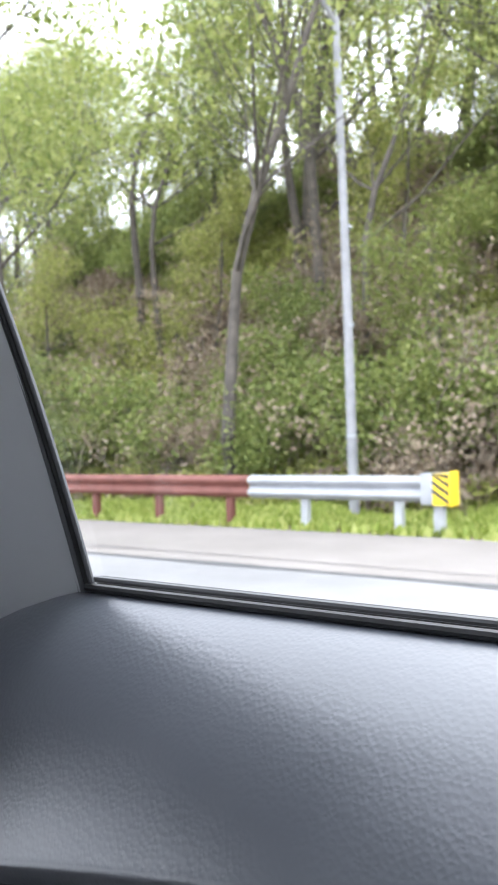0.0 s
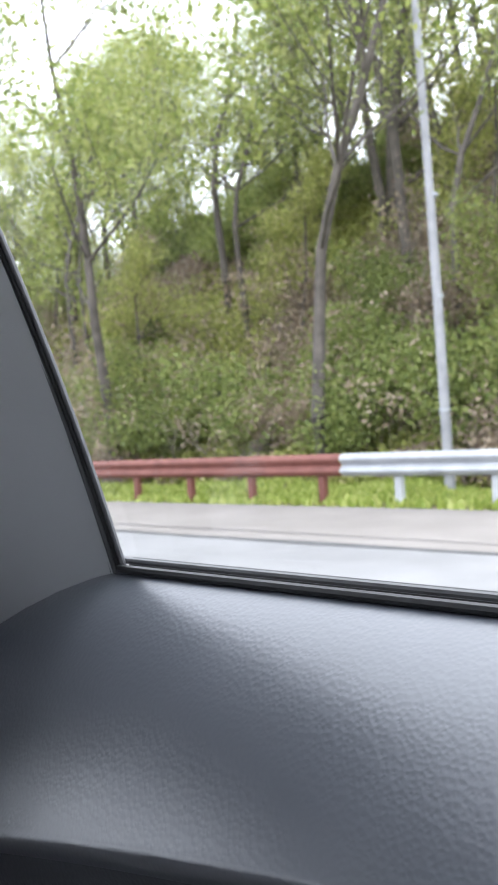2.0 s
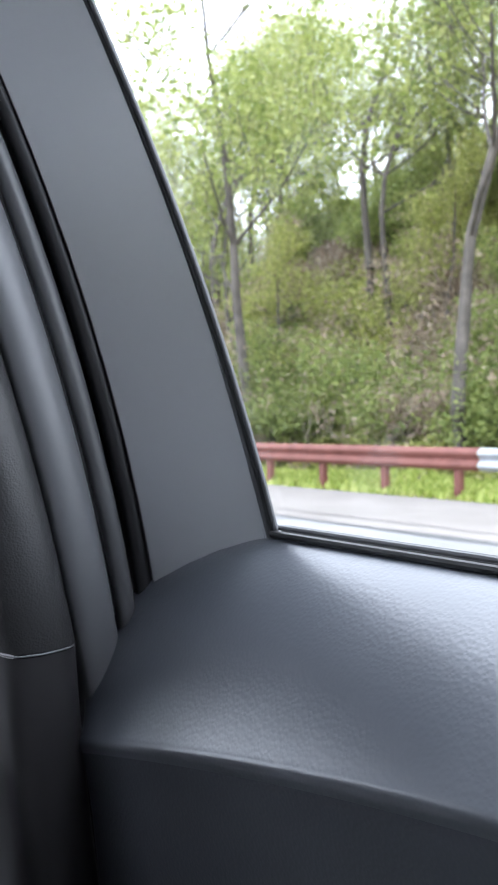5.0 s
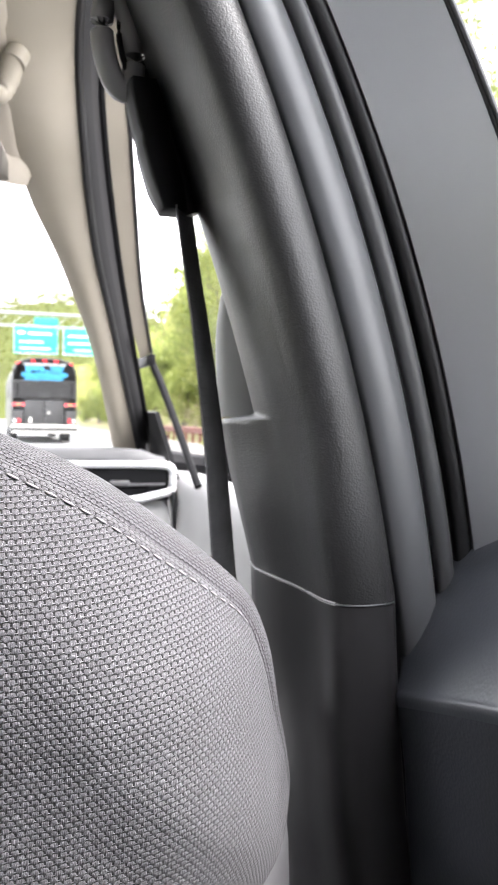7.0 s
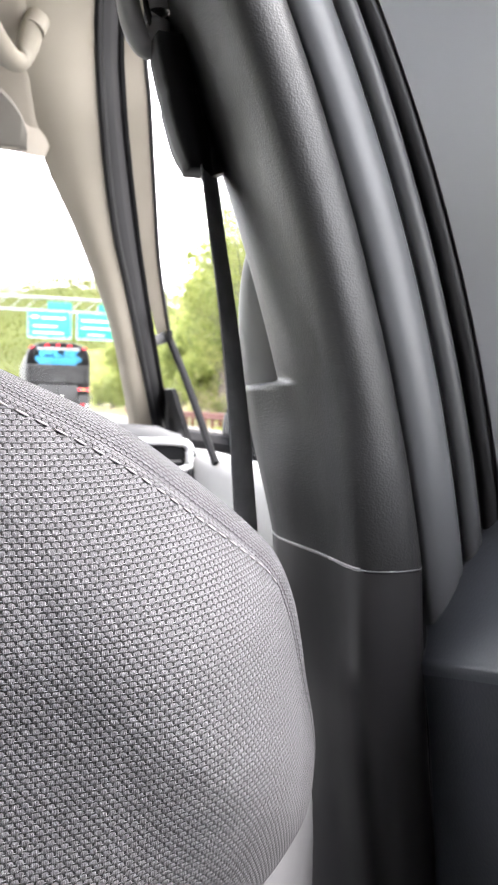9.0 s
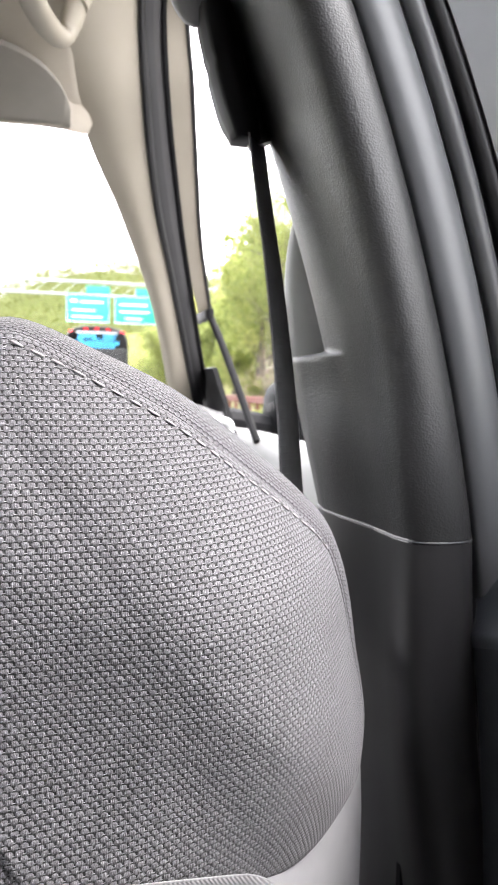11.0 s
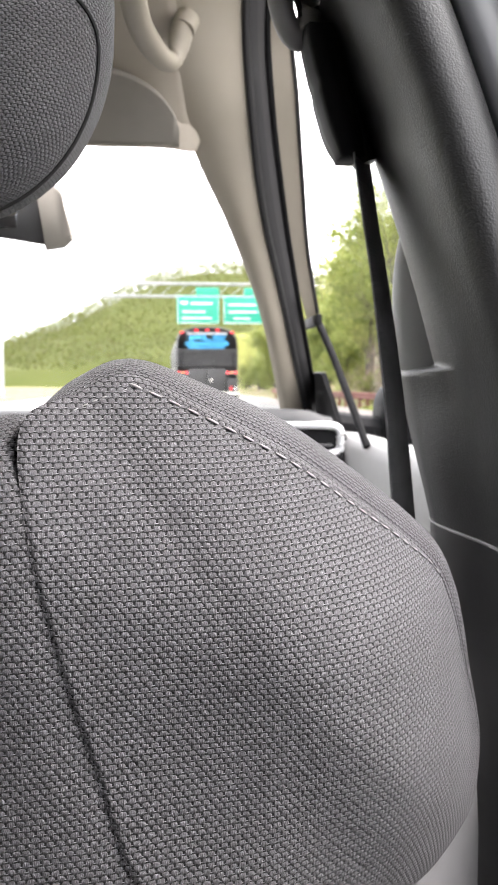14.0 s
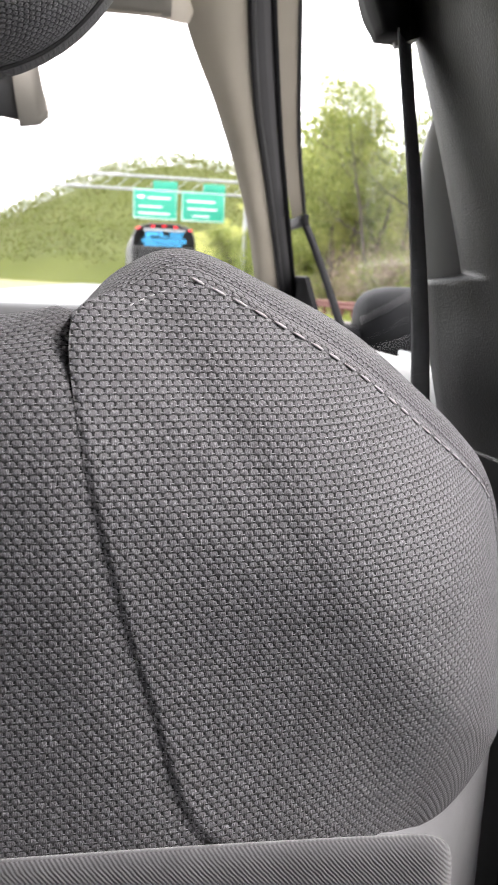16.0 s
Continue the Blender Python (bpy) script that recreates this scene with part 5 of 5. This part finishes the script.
def guardrail(y0, y1, steel, post_steel, label, first_post):
    rail_ob = thing("guardrail", (RAIL_X, y0, 0), label, "guardrail", "guardrails along the verge")
    part("beam", w_beam(y0, y1, RAIL_X, 0.70), steel, rail_ob, "", 60)
    y = first_post
    while y < y1:
        bm = solid((RAIL_X + 0.03, y - 0.05, -0.1), (RAIL_X + 0.14, y + 0.05, 0.62), 0.008)
        part("post", bm, post_steel, rail_ob)
        part("spacer_block", solid((RAIL_X + 0.002, y - 0.05, 0.40), (RAIL_X + 0.05, y + 0.05, 0.66), 0.006), post_steel, rail_ob)
        part("bolt", sweep([Vector((RAIL_X - 0.02, y, 0.545)), Vector((RAIL_X + 0.01, y, 0.545))], 0.016, 8), steel, rail_ob)
        y += 1.35
    return rail_ob


guardrail(6.3, 62, RUST_RED, RUST_RED, "rust-red steel guardrail on matching posts", 6.7)
guardrail(3.75, 6.29, GALV, POST_WOOD, "galvanised steel guardrail end beside the verge", 4.1)
head_t = thing("guardrail_terminal", (RAIL_X, 3.6, 0), "galvanised guardrail end terminal with a striped hazard plate", "guardrail end")
part("impact_head", solid((RAIL_X - 0.13, 3.38, 0.36), (RAIL_X + 0.06, 3.74, 0.74), 0.02), GALV, head_t)
part("plate", solid((RAIL_X - 0.19, 3.34, 0.35), (RAIL_X + 0.10, 3.355, 0.76), 0.004), SIGN_YELLOW, head_t, "yellow hazard plate")
part("side_plate", solid((RAIL_X - 0.142, 3.38, 0.36), (RAIL_X - 0.133, 3.58, 0.74), 0.002), SIGN_YELLOW, head_t, "yellow hazard plate")
for k in range(4):
    z = 0.37 + 0.10 * k
    bm = grid([[(RAIL_X - 0.146, 3.382, z), (RAIL_X - 0.146, 3.578, min(z + 0.14, 0.735))], [(RAIL_X - 0.146, 3.382, min(z + 0.05, 0.735)), (RAIL_X - 0.146, 3.578, min(z + 0.19, 0.738))]])
    part("stripe", thick(bm, 0.002), SIGN_BLACK, head_t)
part("post", solid((RAIL_X - 0.02, 3.5, -0.1), (RAIL_X + 0.1, 3.62, 0.5), 0.01), POST_WOOD, head_t)

# ---------------------------------------------------------------- roadside pole with a lamp arm
pole = thing("utility_pole", (11.3, 5.6, 0.1), "weathered pale grey roadside lighting pole", "pole")
part("shaft", sweep(spline([(11.3, 5.6, bank(11.3, 5.6) - 0.4), (11.25, 5.62, 3.5), (11.15, 5.65, 7.6)], 12), lambda u: 0.085 - 0.03 * u, 12), POLE_GREY, pole)
part("arm", sweep(spline([(11.15, 5.65, 7.5), (10.3, 5.8, 8.2), (9.2, 6.0, 8.4)], 10), 0.045, 8), POLE_GREY, pole)
part("lamp_head", solid((8.7, 5.93, 8.34), (9.25, 6.08, 8.46), 0.03), GALV, pole)
for z in (1.2, 2.9, 4.4):
    part("band", sweep([Vector((11.28, 5.61, z)), Vector((11.28, 5.61, z + 0.05))], 0.088, 12), GALV, pole)

# ---------------------------------------------------------------- coach ahead
BX, BY, BW = 2.5, 33.0, 1.30
bus = thing("bus", (BX, BY, 0.0), "black motor coach with blue lettering driving ahead", "bus")


def bus_section(y, grow):
    pts = [(-BW, 0.55), (-BW, 1.2), (-BW, 2.5), (-BW + 0.03, 2.95), (-BW + 0.14, 3.22), (-BW + 0.38, 3.38), (-0.6, 3.47), (0, 3.5), (0.6, 3.47), (BW - 0.38, 3.38), (BW - 0.14, 3.22), (BW - 0.03, 2.95), (BW, 2.5), (BW, 1.2), (BW, 0.55)]
    return [(BX + a * grow, y, 0.55 + (b - 0.55) * (0.97 + 0.03 * grow) - (1 - grow) * 0.6 * (b > 3.1)) for a, b in pts]


bm = grid([bus_section(BY + d, g) for d, g in ((0, 0.955), (0.03, 0.985), (0.10, 1.0), (3, 1.0), (9, 1.0), (13.0, 1.0), (13.5, 0.96))], False)
caps(bm)
part("body", bm, BUS_BLACK, bus, "dull black coach body", 35)
part("rear_recess", solid((BX - 0.85, BY - 0.012, 3.17), (BX + 0.85, BY + 0.01, 3.25), 0.004), POST_WOOD, bus)
for dx in (-1.05, -0.45, 0.0, 0.45, 1.05):
    part("marker_lamp", solid((BX + dx - 0.08, BY - 0.03, 3.33 - 0.10 * abs(dx) ** 2), (BX + dx + 0.08, BY + 0.06, 3.39 - 0.10 * abs(dx) ** 2), 0.012), LAMP_LIT, bus, "lit red roof marker lamp")
part("shelf", solid((BX - 1.27, BY - 0.06, 2.46), (BX + 1.27, BY + 0.02, 2.55), 0.02), BUS_BLACK, bus)
part("grille_back", solid((BX - 1.06, BY - 0.004, 1.84), (BX + 1.06, BY + 0.02, 2.45)), BUS_DARK, bus)
for k in range(13):
    z = 1.88 + 0.045 * k
    part("grille_slat", solid((BX - 1.05, BY - 0.035, z - 0.010), (BX + 1.05, BY - 0.002, z + 0.010), 0.004, 1), BUS_BLACK, bus)
for sx in (-1, 1):
    part("side_grille_back", solid((BX + sx * 1.17 - 0.07, BY - 0.004, 1.84), (BX + sx * 1.17 + 0.07, BY + 0.02, 2.45)), BUS_DARK, bus)
    for k in range(10):
        z = 1.88 + 0.06 * k
        part("grille_slat", solid((BX + sx * 1.17 - 0.065, BY - 0.03, z - 0.012), (BX + sx * 1.17 + 0.065, BY - 0.002, z + 0.012), 0.004, 1), BUS_BLACK, bus)
    for k, m_ in enumerate((LAMP_LIT, LAMP_AMBER, LAMP_LIT)):
        cx = BX + sx * (0.86 + 0.165 * k)
        rim = part("tail_lamp", sweep([Vector((cx, BY - 0.03, 1.58)), Vector((cx, BY + 0.01, 1.58))], 0.07, 16), GALV, bus, "round tail lamp in a chrome rim")
        part("lens", sweep([Vector((cx, BY - 0.042, 1.58)), Vector((cx, BY - 0.01, 1.58))], 0.056, 16), m_, rim)
    part("reflector", solid((BX + sx * 1.0 - 0.06, BY - 0.02, 0.84), (BX + sx * 1.0 + 0.06, BY + 0.01, 1.0), 0.008), LAMP_RED, bus, "red lower lamp")
    part("reverse_lamp", solid((BX + sx * 1.17 - 0.05, BY - 0.02, 0.85), (BX + sx * 1.17 + 0.05, BY + 0.01, 0.98), 0.008), LAMP_CLEAR, bus)
    part("side_hatch", solid((BX + sx * 1.04 - 0.2, BY - 0.008, 0.80), (BX + sx * 1.04 + 0.2, BY + 0.01, 1.34), 0.004), BUS_BLACK, bus)
    for wy in (3.2, 4.5, 11.0):
        tyre = part("wheel", sweep([Vector((BX + sx * 1.28, BY + wy, 0.52)), Vector((BX + sx * 0.98, BY + wy, 0.52))], 0.52, 24), TYRE, bus)
        part("rim", sweep([Vector((BX + sx * 1.29, BY + wy, 0.52)), Vector((BX + sx * 1.2, BY + wy, 0.52))], 0.30, 18), GALV, tyre)
    for k in range(7):
        part("side_window", solid((BX + sx * 1.30 - 0.006, BY + 1.2 + 1.65 * k, 1.9), (BX + sx * 1.30 + 0.006, BY + 2.75 + 1.65 * k, 2.8), 0.003), BUS_DARK, bus)
for x0, x1 in ((-0.78, -0.01), (0.01, 0.78)):
    part("engine_door", solid((BX + x0, BY - 0.014, 0.80), (BX + x1, BY + 0.01, 1.76), 0.006), BUS_BLACK, bus, "flat black engine door")
part("rear_plate", solid((BX - 0.62, BY - 0.02, 0.86), (BX - 0.5, BY - 0.01, 1.04), 0.003), BUMPER_WHITE, bus)
part("latch", solid((BX + 0.11, BY - 0.04, 1.22), (BX + 0.21, BY - 0.01, 1.31), 0.008), BUMPER_WHITE, bus, "white door latch")
part("bumper_upper", solid((BX - 1.29, BY - 0.22, 0.64), (BX + 1.29, BY + 0.05, 0.76), 0.03), BUMPER_WHITE, bus, "off-white bumper")
part("bumper_strip", solid((BX - 1.31, BY - 0.26, 0.53), (BX + 1.31, BY + 0.02, 0.638), 0.02), BUS_DARK, bus, "black rubber bumper strip")
part("bumper_lower", solid((BX - 1.28, BY - 0.20, 0.43), (BX + 1.28, BY + 0.05, 0.528), 0.02), BUMPER_WHITE, bus, "off-white bumper")
part("tow_bracket", solid((BX + 0.15, BY - 0.1, 0.27), (BX + 0.38, BY + 0.5, 0.43), 0.02), BUS_DARK, bus)
part("badge", solid((BX - 0.2, BY - 0.045, 1.84), (BX + 0.2, BY - 0.01, 2.02), 0.03), BUS_BLACK, bus)
# lettering as plain blue shapes: large mark, ruled line, two rows
for x0, x1, z0, z1 in ((-0.75, -0.22, 2.98, 3.12), (-0.18, 0.15, 2.92, 2.98), (-0.18, -0.05, 2.98, 3.14), (0.2, 0.75, 2.92, 2.97), (0.25, 0.72, 3.0, 3.05), (0.22, 0.8, 3.08, 3.13), (-0.75, -0.55, 2.9, 2.98), (-0.9, 0.9, 2.86, 2.885)):
    part("blue_mark", solid((BX + x0, BY - 0.012, z0), (BX + x1, BY + 0.012, z1), 0.003), BUS_BLUE, bus)
for k in range(14):
    part("letter_bar", solid((BX - 0.9 + 0.13 * k, BY - 0.012, 2.72), (BX - 0.79 + 0.13 * k, BY + 0.012, 2.83), 0.002), BUS_BLUE, bus)
for k in range(11):
    part("letter_bar", solid((BX - 0.78 + 0.14 * k, BY - 0.012, 2.58), (BX - 0.67 + 0.14 * k, BY + 0.012, 2.69), 0.002), BUS_BLUE, bus)

# ---------------------------------------------------------------- sign gantry over the highway
GY = 75.0
gantry = thing("sign_gantry", (12.6, GY, 0.0), "pale steel gantry spanning the highway", "gantry")
for gx_ in (12.8, -14.0):
    part("column", sweep([Vector((gx_, GY + 0.4, -0.3)), Vector((gx_, GY + 0.4, 10.8))], 0.22, 12), GALV, gantry)
for z in (9.4, 10.6):
    for dy in (0.1, 0.9):
        part("chord", sweep([Vector((-14, GY + dy, z)), Vector((12.8, GY + dy, z))], 0.075, 8), GALV, gantry)
for k in range(20):
    x = -14 + 1.34 * k
    part("brace", sweep([Vector((x, GY + 0.1, 9.4)), Vector((x + 1.34, GY + 0.1, 10.6))], 0.035, 6), GALV, gantry)


def road_sign(x0, x1, z0, z1, bars, tab):
    s = thing("road_sign", ((x0 + x1) / 2, GY, z0), "large green highway direction sign with white text", "road sign", "overhead signs")
    part("panel", solid((x0, GY - 0.06, z0), (x1, GY - 0.02, z1), 0.012), SIGN_GREEN, s)
    part("border", sweep([Vector(p) for p in ((x0 + 0.08, GY - 0.062, z0 + 0.08), (x1 - 0.08, GY - 0.062, z0 + 0.08), (x1 - 0.08, GY - 0.062, z1 - 0.08), (x0 + 0.08, GY - 0.062, z1 - 0.08), (x0 + 0.08, GY - 0.062, z0 + 0.08))], 0.03, 4), SIGN_WHITE, s)
    for a, b, c, d in bars:
        part("text_bar", solid((x0 + a, GY - 0.075, z0 + c + 0.35 * (d - c)), (x0 + b, GY - 0.058, z0 + d - 0.35 * (d - c)), 0.004), SIGN_WHITE, s)
    if tab:
        part("exit_tab", solid((tab[0], GY - 0.06, z1 + 0.01), (tab[1], GY - 0.02, z1 + 0.75), 0.012), SIGN_GREEN, s)
    part("hanger", solid(((x0 + x1) / 2 - 0.06, GY - 0.02, z0), ((x0 + x1) / 2 + 0.06, GY + 0.1, z1 + 0.6)), GALV, s)
    return s


road_sign(2.3, 6.3, 6.8, 9.45, ((0.4, 1.0, 1.6, 2.3), (1.3, 3.4, 1.7, 2.1), (0.5, 2.7, 0.95, 1.3), (0.5, 3.3, 0.35, 0.7)), (4.1, 6.3))
road_sign(6.7, 10.7, 6.8, 9.45, ((0.5, 3.1, 1.6, 2.0), (0.5, 3.3, 0.95, 1.3), (1.0, 2.6, 0.35, 0.65)), (8.7, 10.7))
